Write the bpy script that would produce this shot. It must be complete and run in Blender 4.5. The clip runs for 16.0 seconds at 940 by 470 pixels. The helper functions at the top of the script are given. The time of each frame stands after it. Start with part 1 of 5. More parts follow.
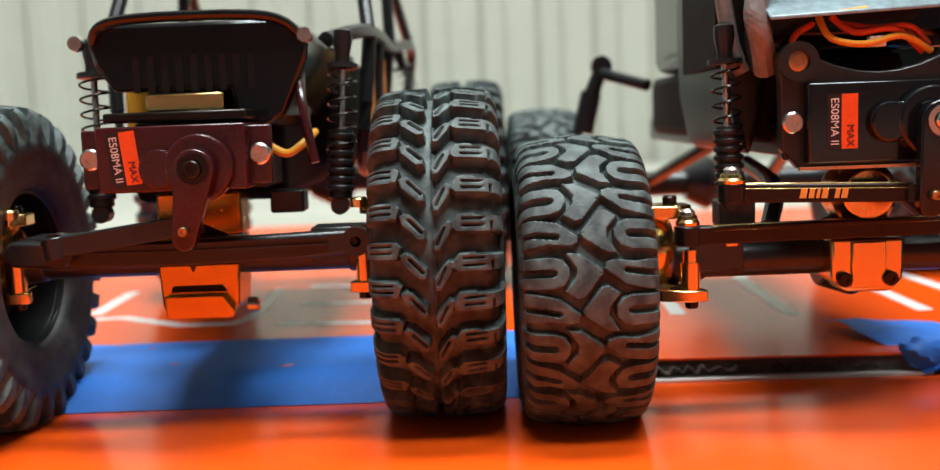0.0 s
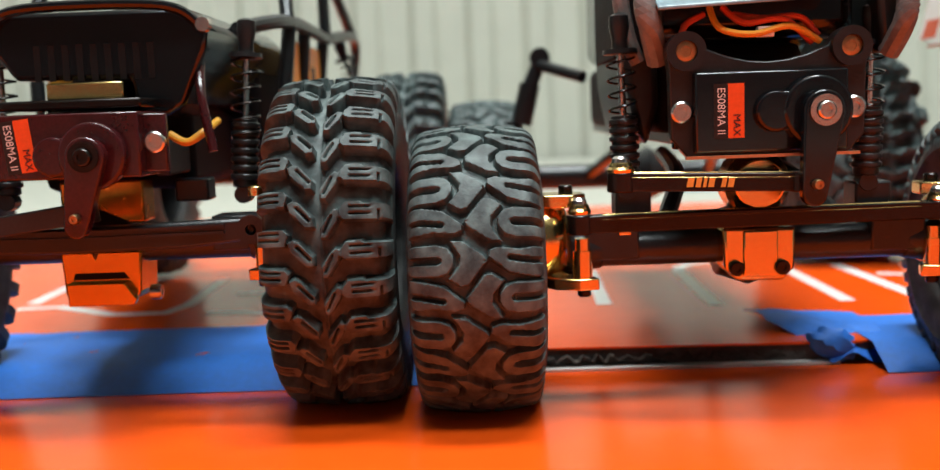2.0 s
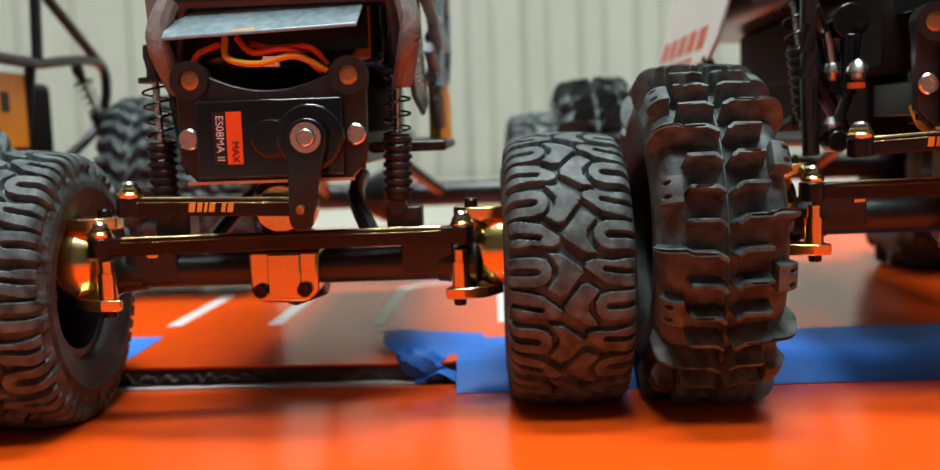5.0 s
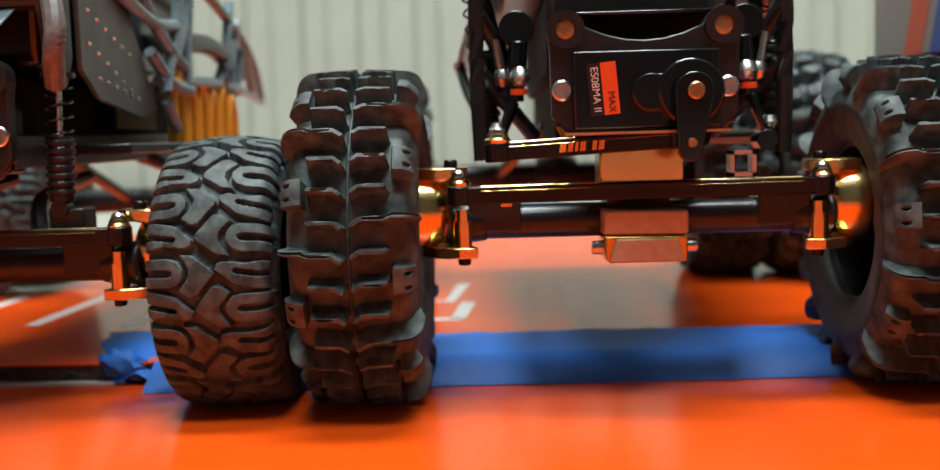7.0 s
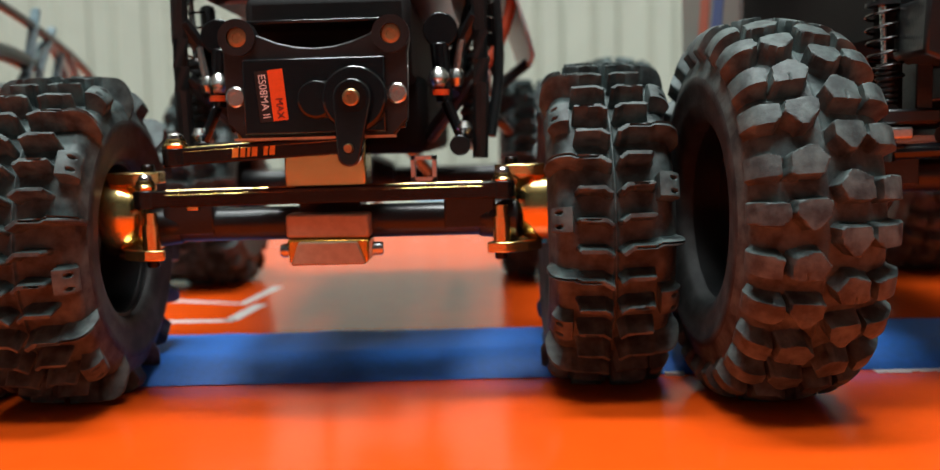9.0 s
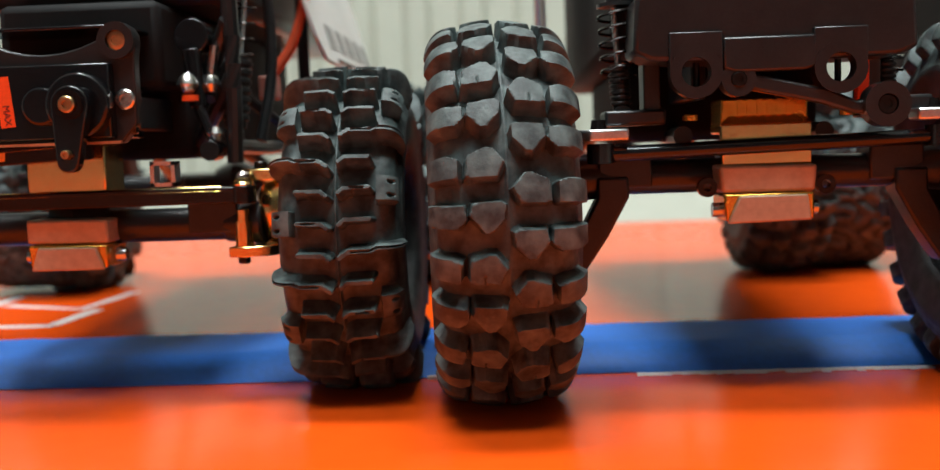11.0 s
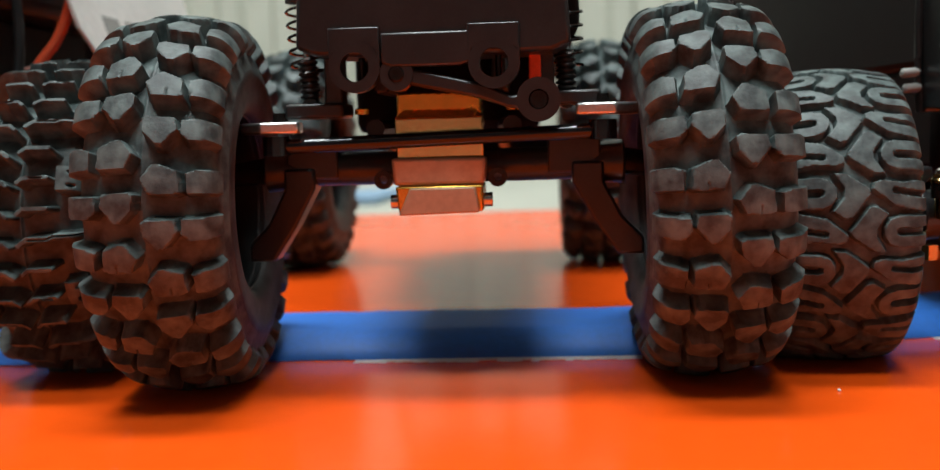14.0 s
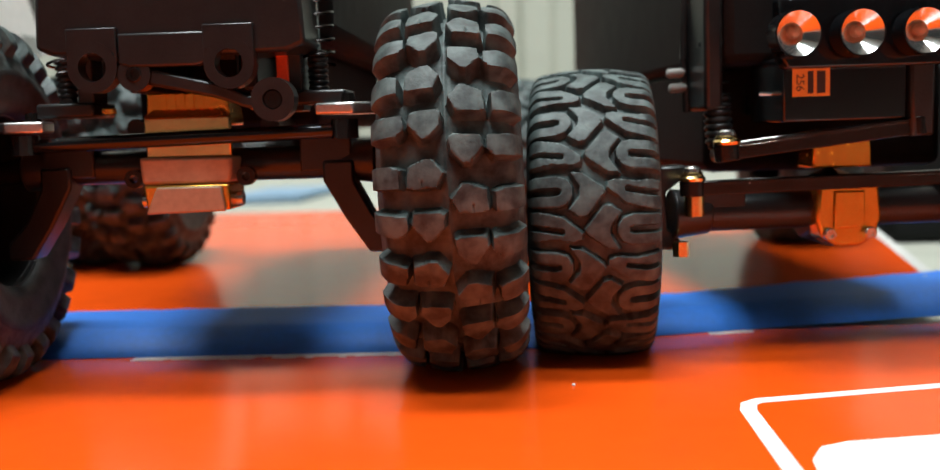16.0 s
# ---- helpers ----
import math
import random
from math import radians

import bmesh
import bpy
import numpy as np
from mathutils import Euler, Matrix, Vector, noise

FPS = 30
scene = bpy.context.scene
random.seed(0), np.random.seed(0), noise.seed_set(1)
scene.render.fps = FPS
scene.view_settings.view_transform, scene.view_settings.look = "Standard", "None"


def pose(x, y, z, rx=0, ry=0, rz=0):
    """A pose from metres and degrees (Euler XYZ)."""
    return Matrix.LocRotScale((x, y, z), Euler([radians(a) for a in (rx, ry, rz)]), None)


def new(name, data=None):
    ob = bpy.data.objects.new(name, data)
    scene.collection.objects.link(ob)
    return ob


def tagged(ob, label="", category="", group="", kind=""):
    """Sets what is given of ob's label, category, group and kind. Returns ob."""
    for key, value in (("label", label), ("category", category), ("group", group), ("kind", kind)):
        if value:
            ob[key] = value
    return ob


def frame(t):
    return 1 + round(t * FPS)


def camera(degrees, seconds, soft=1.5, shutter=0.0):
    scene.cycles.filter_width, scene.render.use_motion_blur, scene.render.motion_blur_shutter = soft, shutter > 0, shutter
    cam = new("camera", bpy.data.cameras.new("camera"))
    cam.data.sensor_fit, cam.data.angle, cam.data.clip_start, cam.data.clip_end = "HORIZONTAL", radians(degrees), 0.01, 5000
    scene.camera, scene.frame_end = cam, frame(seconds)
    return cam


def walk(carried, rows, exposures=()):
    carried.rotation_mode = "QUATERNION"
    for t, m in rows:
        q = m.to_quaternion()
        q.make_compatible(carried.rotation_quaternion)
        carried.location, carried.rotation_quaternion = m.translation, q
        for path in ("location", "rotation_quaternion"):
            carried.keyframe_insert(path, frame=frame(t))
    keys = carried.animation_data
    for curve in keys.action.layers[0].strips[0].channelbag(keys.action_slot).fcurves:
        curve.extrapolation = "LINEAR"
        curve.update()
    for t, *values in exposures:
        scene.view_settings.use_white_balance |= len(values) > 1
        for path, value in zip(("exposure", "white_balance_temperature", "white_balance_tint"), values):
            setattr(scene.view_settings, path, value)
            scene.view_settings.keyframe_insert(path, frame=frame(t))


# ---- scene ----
cam = camera(50.0, 16.0, soft=1.3)
PATH = [
    (0.0, 0.00228, -0.04535, 0.05135, 0.768, -6.632, -2.224),
    (0.5, 0.00551, -0.04553, 0.05068, 0.708, -7.162, -2.091),
    (1.0, 0.00792, -0.04595, 0.05062, 0.824, -7.211, -2.064),
    (1.5, 0.01049, -0.04620, 0.05035, 0.727, -7.095, -2.048),
    (2.0, 0.01974, -0.04663, 0.04983, 0.895, -6.926, -2.113),
    (2.5, 0.03094, -0.04697, 0.04966, 1.354, -6.665, -2.113),
    (3.0, 0.04337, -0.04718, 0.04970, 1.762, -6.525, -2.159),
    (3.5, 0.05802, -0.04922, 0.04942, 1.975, -6.361, -2.347),
    (4.0, 0.07287, -0.04937, 0.04938, 1.960, -6.108, -2.323),
    (4.2, 0.07794, -0.04954, 0.04937, 1.739, -5.923, -2.377),
    (6.3, 0.13845, -0.04986, 0.04711, 1.382, -5.966, -1.658),
    (6.5, 0.14386, -0.05082, 0.04725, 1.345, -5.930, -1.866),
    (7.0, 0.15857, -0.05097, 0.04666, 1.299, -5.659, -1.637),
    (7.5, 0.17038, -0.05124, 0.04681, 1.542, -5.633, -1.613),
    (8.0, 0.18137, -0.05199, 0.04613, 1.654, -5.495, -1.533),
    (8.5, 0.19861, -0.05245, 0.04557, 1.717, -5.410, -1.463),
    (9.0, 0.21274, -0.05405, 0.04542, 1.251, -5.424, -1.547),
    (9.2, 0.21884, -0.05412, 0.04533, 1.117, -5.384, -1.554),
    (11.3, 0.26841, -0.05202, 0.04391, 2.721, -5.207, -2.090),
    (11.5, 0.27271, -0.05172, 0.04377, 2.616, -5.197, -2.176),
    (12.0, 0.28557, -0.05313, 0.04325, 3.402, -5.092, -2.061),
    (12.5, 0.29432, -0.05524, 0.04323, 3.487, -4.995, -2.040),
    (13.0, 0.30461, -0.05406, 0.04329, 4.289, -5.268, -1.978),
    (13.5, 0.31042, -0.05413, 0.04406, 4.168, -5.724, -1.846),
    (14.0, 0.32024, -0.05333, 0.04348, 4.117, -6.007, -1.789),
    (14.5, 0.32839, -0.05191, 0.04432, 3.832, -6.407, -2.108),
    (15.0, 0.33914, -0.05405, 0.04347, 3.712, -6.293, -1.704),
    (15.5, 0.35061, -0.05440, 0.04364, 2.668, -6.393, -1.938),
    (16.0, 0.35880, -0.05345, 0.04271, 2.824, -6.209, -1.799),
]
walk(cam, [(t, pose(x, y, z, 0, 0, yaw) @ pose(0, 0, 0, 90 + pitch, 0, 0) @ pose(0, 0, 0, 0, 0, roll)) for t, x, y, z, yaw, pitch, roll in PATH], exposures=[(0.0, 0.42), (1.5, 0.4), (2.5, 0.24), (3.5, 0.15), (6.5, 0.17), (7.5, 0.1), (9.0, 0.06), (11.5, 0.28), (13.0, 0.18), (14.5, 0.04), (16.0, 0.16)])
# a small phone lens held close: shallow focus
cam.data.dof.use_dof = True
cam.data.dof.focus_distance = 0.152
cam.data.dof.aperture_fstop = 20.0

# ---- light ----
MM = 0.001
world = bpy.data.worlds.new("world")
scene.world = world
world.use_nodes = True
world.node_tree.nodes["Background"].inputs[0].default_value = (0.8, 0.85, 0.9, 1)
world.node_tree.nodes["Background"].inputs[1].default_value = 0.05


def overhead_light(x, y, z, sx, sy, watts, colour):
    lamp = bpy.data.lights.new("overhead_lamp", "AREA")
    lamp.shape, lamp.size, lamp.size_y, lamp.energy, lamp.color = "RECTANGLE", sx, sy, watts, colour
    ob = new("overhead_lamp", lamp)
    ob.matrix_basis = pose(x, y, z)
    return ob


overhead_light(0.15, 0.22, 2.36, 1.2, 0.35, 58, (0.94, 1.0, 1.0))
# unseen lamp added in front for cool fill on the models' fronts
overhead_light(0.3, -0.7, 2.36, 1.4, 0.4, 40, (0.88, 1.0, 1.02))


# ---- materials ----
def material(name, base, rough=0.5, metal=0.0, vary=0.25, scale=150.0, bump=0.15, coat=0.0, dust=None, dust_amount=0.0, spec=0.5):
    """A surface with fine grain, broader blotches, uneven gloss and fine relief."""
    m = bpy.data.materials.new(name)
    m.use_nodes = True
    n, l = m.node_tree.nodes, m.node_tree.links
    b = n["Principled BSDF"]
    co = n.new("ShaderNodeTexCoord")
    fine, broad = n.new("ShaderNodeTexNoise"), n.new("ShaderNodeTexNoise")
    fine.inputs["Scale"].default_value, fine.inputs["Detail"].default_value = scale * 12, 6
    broad.inputs["Scale"].default_value, broad.inputs["Detail"].default_value = scale, 4
    for t in (fine, broad):
        l.new(co.outputs["Object"], t.inputs["Vector"])
    mixed = n.new("ShaderNodeMix")
    mixed.data_type = "FLOAT"
    mixed.inputs[0].default_value = 0.5
    l.new(fine.outputs["Fac"], mixed.inputs[2])
    l.new(broad.outputs["Fac"], mixed.inputs[3])
    ramp = n.new("ShaderNodeValToRGB")
    lo, hi = [max(0.0, c * (1 - vary)) for c in base], [min(1.0, c * (1 + vary)) for c in base]
    ramp.color_ramp.elements[0].position, ramp.color_ramp.elements[1].position = 0.35, 0.65
    ramp.color_ramp.elements[0].color, ramp.color_ramp.elements[1].color = (*lo, 1), (*hi, 1)
    l.new(mixed.outputs[0], ramp.inputs[0])
    colour = ramp.outputs[0]
    if dust:
        cloud = n.new("ShaderNodeTexNoise")
        cloud.inputs["Scale"].default_value, cloud.inputs["Detail"].default_value = scale * 2.3, 8
        l.new(co.outputs["Object"], cloud.inputs["Vector"])
        span = n.new("ShaderNodeMapRange")
        span.inputs["From Min"].default_value, span.inputs["From Max"].default_value = 0.36, 0.7
        span.inputs["To Max"].default_value = dust_amount
        l.new(cloud.outputs["Fac"], span.inputs["Value"])
        mx = n.new("ShaderNodeMix")
        mx.data_type = "RGBA"
        l.new(span.outputs[0], mx.inputs[0])
        l.new(colour, mx.inputs[6])
        mx.inputs[7].default_value = (*dust, 1)
        colour = mx.outputs[2]
    l.new(colour, b.inputs["Base Color"])
    gloss = n.new("ShaderNodeMapRange")
    gloss.inputs["To Min"].default_value, gloss.inputs["To Max"].default_value = max(0.02, rough * 0.75), min(1, rough * 1.25)
    l.new(mixed.outputs[0], gloss.inputs["Value"])
    l.new(gloss.outputs[0], b.inputs["Roughness"])
    b.inputs["Metallic"].default_value = metal
    b.inputs["Coat Weight"].default_value = coat
    b.inputs["Coat Roughness"].default_value = 0.06
    b.inputs["Specular IOR Level"].default_value = spec
    if bump:
        bp = n.new("ShaderNodeBump")
        bp.inputs["Strength"].default_value, bp.inputs["Distance"].default_value = bump, 0.0002
        l.new(fine.outputs["Fac"], bp.inputs["Height"])
        l.new(bp.outputs[0], b.inputs["Normal"])
    return m


RUBBER = material("rubber_dusty", (0.022, 0.030, 0.03), 0.6, vary=0.4, scale=160, bump=0.3, dust=(0.15, 0.205, 0.195), dust_amount=0.62, spec=0.55)
RUBBER_SOFT = material("rubber_sidewall", (0.016, 0.017, 0.017), 0.6, vary=0.4, scale=120, bump=0.4, dust=(0.11, 0.115, 0.11), dust_amount=0.42)
PLASTIC = material("black_plastic", (0.011, 0.0115, 0.012), 0.31, vary=0.3, bump=0.2, dust=(0.06, 0.065, 0.065), dust_amount=0.08)
GLOSS_BLACK = material("gloss_black", (0.006, 0.006, 0.007), 0.15, vary=0.3, bump=0.03, coat=0.1, spec=0.5)
RED_BLACK = material("dark_red_gloss", (0.045, 0.007, 0.008), 0.2, vary=0.3, bump=0.04, coat=0.1)
DARK = material("dark_inside", (0.008, 0.008, 0.008), 0.7, vary=0.4, spec=0.2)
GREY_PLASTIC = material("weathered_grey_plastic", (0.17, 0.25, 0.28), 0.3, vary=0.5, scale=60, bump=0.2, dust=(0.3, 0.36, 0.37), dust_amount=0.3, spec=0.7)
FENDER = material("worn_grey_fender", (0.15, 0.14, 0.13), 0.4, vary=0.5, scale=60, bump=0.2, dust=(0.26, 0.25, 0.24), dust_amount=0.3, spec=0.6)
SMOKE = material("dark_grey_plate", (0.045, 0.05, 0.05), 0.35, vary=0.3, scale=60, bump=0.1, dust=(0.16, 0.17, 0.165), dust_amount=0.4)
ANODISED = material("black_anodised", (0.02, 0.015, 0.013), 0.22, metal=0.6, vary=0.3, bump=0.06)
BRASS = material("brass", (0.78, 0.55, 0.22), 0.2, metal=1.0, vary=0.12, bump=0.06)
BRASS_DULL = material("dull_brass", (0.55, 0.36, 0.2), 0.42, metal=0.85, vary=0.2, bump=0.2)
COPPER = material("sanded_brass_block", (0.46, 0.33, 0.22), 0.48, metal=0.35, vary=0.14, scale=70, bump=0.06)
STEEL = material("steel_screw", (0.62, 0.6, 0.57), 0.25, metal=1.0, vary=0.15, bump=0.05)
BRONZE = material("bronze_screw", (0.5, 0.34, 0.17), 0.35, metal=1.0, vary=0.2, bump=0.1)
CHROME = material("lamp_reflector", (0.8, 0.8, 0.78), 0.16, metal=1.0, vary=0.08, bump=0.05)
ALUMINIUM = material("brushed_aluminium", (0.62, 0.62, 0.62), 0.3, metal=1.0, vary=0.15, bump=0.15)
AMBER = material("amber_brass", (0.72, 0.38, 0.06), 0.26, metal=0.85, vary=0.14, scale=60, bump=0.03)
ORANGE_PLASTIC = material("orange_plastic", (0.9, 0.40, 0.025), 0.4, vary=0.12, bump=0.1)
LABEL_ORANGE = material("orange_label", (0.82, 0.1, 0.015), 0.4, vary=0.1, bump=0.03)
LABEL_BLACK = material("black_label", (0.012, 0.012, 0.012), 0.35, vary=0.1, bump=0.02)
PRINT = material("pale_print", (0.75, 0.7, 0.66), 0.5, vary=0.08, bump=0.0)
PRINT_GOLD = material("gold_print", (0.75, 0.35, 0.06), 0.4, vary=0.1, bump=0.0)
PRINT_DARK = material("dark_print", (0.03, 0.02, 0.02), 0.5, vary=0.1, bump=0.0)
WHITE_PLASTIC = material("white_plastic", (0.75, 0.73, 0.7), 0.35, vary=0.08, scale=40, bump=0.05)
PALE_PINK = material("pale_pink_plastic", (0.55, 0.25, 0.2), 0.45, vary=0.25, bump=0.1)
WIRE_RED = material("red_wire", (0.62, 0.07, 0.02), 0.4, vary=0.15, bump=0.05)
WIRE_YELLOW = material("yellow_wire", (0.8, 0.38, 0.03), 0.4, vary=0.15, bump=0.05)
BOARD = material("orange_laminate", (0.9, 0.09, 0.006), 0.19, vary=0.05, scale=14, bump=0.02, coat=0.07, spec=0.36)
BOARD_WHITE = material("white_paint_line", (0.85, 0.83, 0.8), 0.25, vary=0.06, scale=60, bump=0.03)
TAPE = material("blue_masking_tape", (0.03, 0.2, 0.74), 0.55, vary=0.12, scale=60, bump=0.4)
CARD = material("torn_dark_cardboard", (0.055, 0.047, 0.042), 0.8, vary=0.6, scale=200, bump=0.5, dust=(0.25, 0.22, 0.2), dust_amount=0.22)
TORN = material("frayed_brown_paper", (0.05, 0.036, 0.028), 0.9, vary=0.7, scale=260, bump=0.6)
WALL = material("ribbed_metal_wall", (0.50, 0.50, 0.43), 0.45, vary=0.05, scale=3, bump=0.02)
FLOOR = material("pale_concrete", (0.40, 0.40, 0.34), 0.6, vary=0.12, scale=6, bump=0.1)
# near-black so that glossy parts facing the camera reflect darkness
DARK_BACKDROP = material("unseen_dark_backdrop", (0.045, 0.045, 0.047), 0.8, vary=0.1, scale=3, bump=0.0)
# grey of the unseen side walls, set for neutral bounce fill
FILL_WALL = material("unseen_fill_wall", (0.24, 0.25, 0.25), 0.8, vary=0.1, scale=3, bump=0.0)
CEILING = material("white_ceiling", (0.62, 0.63, 0.62), 0.8, vary=0.04, scale=3, bump=0.0)
BLUE_CLOTH = material("grey_blue_cloth", (0.22, 0.33, 0.45), 0.8, vary=0.2, scale=30, bump=0.3)
GREY_CARD = material("grey_carton", (0.3, 0.3, 0.28), 0.6, vary=0.08, scale=20, bump=0.05)
STRIPE_RED = material("red_print", (0.62, 0.09, 0.03), 0.5, vary=0.08, bump=0.0)
STRIPE_BLUE = material("blue_print", (0.03, 0.09, 0.4), 0.5, vary=0.08, bump=0.0)


# ---- geometry helpers: millimetres in, metres out ----
class Geo:
    def __init__(self):
        self.v, self.f = [], []

    def add(self, verts, faces):
        k = len(self.v)
        self.v += [tuple(p) for p in verts]
        self.f += [tuple(k + i for i in face) for face in faces]
        return self

    def box(self, x0, x1, y0, y1, z0, z1, m=None):
        p = [Vector((x, y, z)) for x in (x0, x1) for y in (y0, y1) for z in (z0, z1)]
        if m is not None:
            p = [m @ q for q in p]
        return self.add(p, [(0, 1, 3, 2), (4, 6, 7, 5), (0, 4, 5, 1), (2, 3, 7, 6), (0, 2, 6, 4), (1, 5, 7, 3)])

    def rod(self, p0, p1, r0, r1=None, seg=16, caps=True):
        r1 = r0 if r1 is None else r1
        p0, p1 = Vector(p0), Vector(p1)
        q = (p1 - p0).to_track_quat("Z", "Y").to_matrix()
        ring = [q @ Vector((math.cos(a), math.sin(a), 0)) for a in (2 * math.pi * i / seg for i in range(seg))]
        faces = [(i, (i + 1) % seg, seg + (i + 1) % seg, seg + i) for i in range(seg)]
        if caps:
            faces += [tuple(range(seg))[::-1], tuple(range(seg, 2 * seg))]
        return self.add([p0 + d * r0 for d in ring] + [p1 + d * r1 for d in ring], faces)

    def lathe(self, profile, origin, axis, seg=24):
        """profile: (distance along the axis, radius), closed by caps."""
        q = Vector(axis).to_track_quat("Z", "Y").to_matrix()
        k, o = len(profile), Vector(origin)
        v = [o + q @ Vector((r * math.cos(2 * math.pi * i / seg), r * math.sin(2 * math.pi * i / seg), h)) for i in range(seg) for h, r in profile]
        f = [(i * k + j, ((i + 1) % seg) * k + j, ((i + 1) % seg) * k + j + 1, i * k + j + 1) for i in range(seg) for j in range(k - 1)]
        f += [tuple(i * k for i in range(seg))[::-1], tuple(i * k + k - 1 for i in range(seg))]
        return self.add(v, f)

    def ring(self, origin, axis, r_in, r_out, depth, seg=24):
        q = Vector(axis).to_track_quat("Z", "Y").to_matrix()
        o = Vector(origin)
        prof = [(-depth / 2, r_in), (-depth / 2, r_out), (depth / 2, r_out), (depth / 2, r_in)]
        v = [o + q @ Vector((r * math.cos(2 * math.pi * i / seg), r * math.sin(2 * math.pi * i / seg), h)) for i in range(seg) for h, r in prof]
        f = [(i * 4 + j, ((i + 1) % seg) * 4 + j, ((i + 1) % seg) * 4 + (j + 1) % 4, i * 4 + (j + 1) % 4) for i in range(seg) for j in range(4)]
        return self.add(v, f)

    def prism(self, poly, y0, y1):
        """A plate: an outline in x and z, from y0 to y1."""
        k = len(poly)
        v = [(x, y0, z) for x, z in poly] + [(x, y1, z) for x, z in poly]
        f = [tuple(range(k)), tuple(range(2 * k - 1, k - 1, -1))] + [(i, k + i, k + (i + 1) % k, (i + 1) % k) for i in range(k)]
        return self.add(v, f)

    def slab(self, poly, z0, z1):
        """A slab: an outline in x and y, from z0 to z1."""
        k = len(poly)
        v = [(x, y, z0) for x, y in poly] + [(x, y, z1) for x, y in poly]
        f = [tuple(range(k))[::-1], tuple(range(k, 2 * k))] + [(i, (i + 1) % k, k + (i + 1) % k, k + i) for i in range(k)]
        return self.add(v, f)

    def tube(self, points, r, seg=10):
        """A smooth bent tube through points."""
        pts = [Vector(p) for p in points]
        fine = []
        for i in range(len(pts) - 1):
            a, b, c, d = pts[max(i - 1, 0)], pts[i], pts[i + 1], pts[min(i + 2, len(pts) - 1)]
            steps = 5 if len(pts) > 2 else 1
            for s in range(steps):
                t = s / steps
                fine.append(0.5 * ((2 * b) + (c - a) * t + (2 * a - 5 * b + 4 * c - d) * t * t + (3 * b - a - 3 * c + d) * t ** 3))
        fine.append(pts[-1])
        k, v = len(fine), []
        for i, p in enumerate(fine):
            way = fine[min(i + 1, k - 1)] - fine[max(i - 1, 0)]
            q = way.to_track_quat("Z", "Y").to_matrix()
            v += [p + q @ Vector((r * math.cos(2 * math.pi * s / seg), r * math.sin(2 * math.pi * s / seg), 0)) for s in range(seg)]
        f = [(i * seg + s, i * seg + (s + 1) % seg, (i + 1) * seg + (s + 1) % seg, (i + 1) * seg + s) for i in range(k - 1) for s in range(seg)]
        f += [tuple(range(seg))[::-1], tuple(range((k - 1) * seg, k * seg))]
        return self.add(v, f)

    def coil(self, p0, p1, r, wire, turns):
        p0, p1 = Vector(p0), Vector(p1)
        q = (p1 - p0).to_track_quat("Z", "Y").to_matrix()
        n, seg = int(turns * 14), 5
        v = []
        for i in range(n + 1):
            a = 2 * math.pi * turns * i / n
            out = q @ Vector((math.cos(a), math.sin(a), 0))
            up = (p1 - p0).normalized()
            c = p0 + (p1 - p0) * (i / n) + out * r
            v += [c + wire * (out * math.cos(2 * math.pi * s / seg) + up * math.sin(2 * math.pi * s / seg)) for s in range(seg)]
        f = [(i * seg + s, i * seg + (s + 1) % seg, (i + 1) * seg + (s + 1) % seg, (i + 1) * seg + s) for i in range(n) for s in range(seg)]
        return self.add(v, f)

    def mesh(self, name, mat, sharp=32.0):
        me = bpy.data.meshes.new(name)
        me.from_pydata([(x * MM, y * MM, z * MM) for x, y, z in self.v], [], self.f)
        bm = bmesh.new()
        bm.from_mesh(me)
        bmesh.ops.recalc_face_normals(bm, faces=bm.faces)
        bm.to_mesh(me)
        bm.free()
        me.materials.append(mat)
        me.shade_smooth()
        me.set_sharp_from_angle(angle=radians(sharp))
        return me


def part(name, geo, mat, parent=None, label="", bevel=0.0, sharp=32.0):
    """One mesh object from geo, under a thing or a part."""
    me = geo if isinstance(geo, bpy.types.Mesh) else geo.mesh(name, mat, sharp)
    ob = new(name, me)
    ob.parent = parent
    if label:
        tagged(ob, label)
    if bevel:
        mod = ob.modifiers.new("edge", "BEVEL")
        mod.width, mod.segments, mod.limit_method, mod.angle_limit = bevel * MM, 2, "ANGLE", radians(40)
    return ob


def lettering(name, words, size, mat, parent, m, thick=0.04):
    """Raised print in the built-in font, as a mesh; size in millimetres."""
    cu = bpy.data.curves.new(name, "FONT")
    cu.body, cu.size, cu.extrude, cu.align_x, cu.align_y = words, size * MM, thick * MM, "CENTER", "CENTER"
    tmp = bpy.data.objects.new(name, cu)
    me = bpy.data.meshes.new_from_object(tmp)
    bpy.data.objects.remove(tmp)
    me.materials.append(mat)
    ob = new(name, me)
    ob.parent = parent
    ob.matrix_basis = m
    return ob


def thing(name, x, y, z, label, category, group="", turn=0.0, kind=""):
    ob = new(name)
    ob.empty_display_size = 0.01
    ob.matrix_basis = pose(x * MM, y * MM, z * MM, 0, 0, turn)
    return tagged(ob, label, category, group, kind)


# ---- the place ----
def structure(name, geo, mat, label, bevel=0.0):
    return tagged(part(name, geo, mat, None, "", bevel), label, name.split("_")[0], "", "structure")


structure("floor", Geo().box(-2600, 3000, -2200, 1130, -60, -8), FLOOR, "pale smooth concrete workshop floor")
# unseen ceiling and side walls close the room; their tones set the fill
structure("ceiling", Geo().box(-2600, 3000, -2200, 1200, 2400, 2460), CEILING, "plain grey workshop ceiling")
structure("wall_west", Geo().box(-2660, -2600, -2200, 1200, -60, 2400), FILL_WALL, "unseen grey side wall toned for fill light")
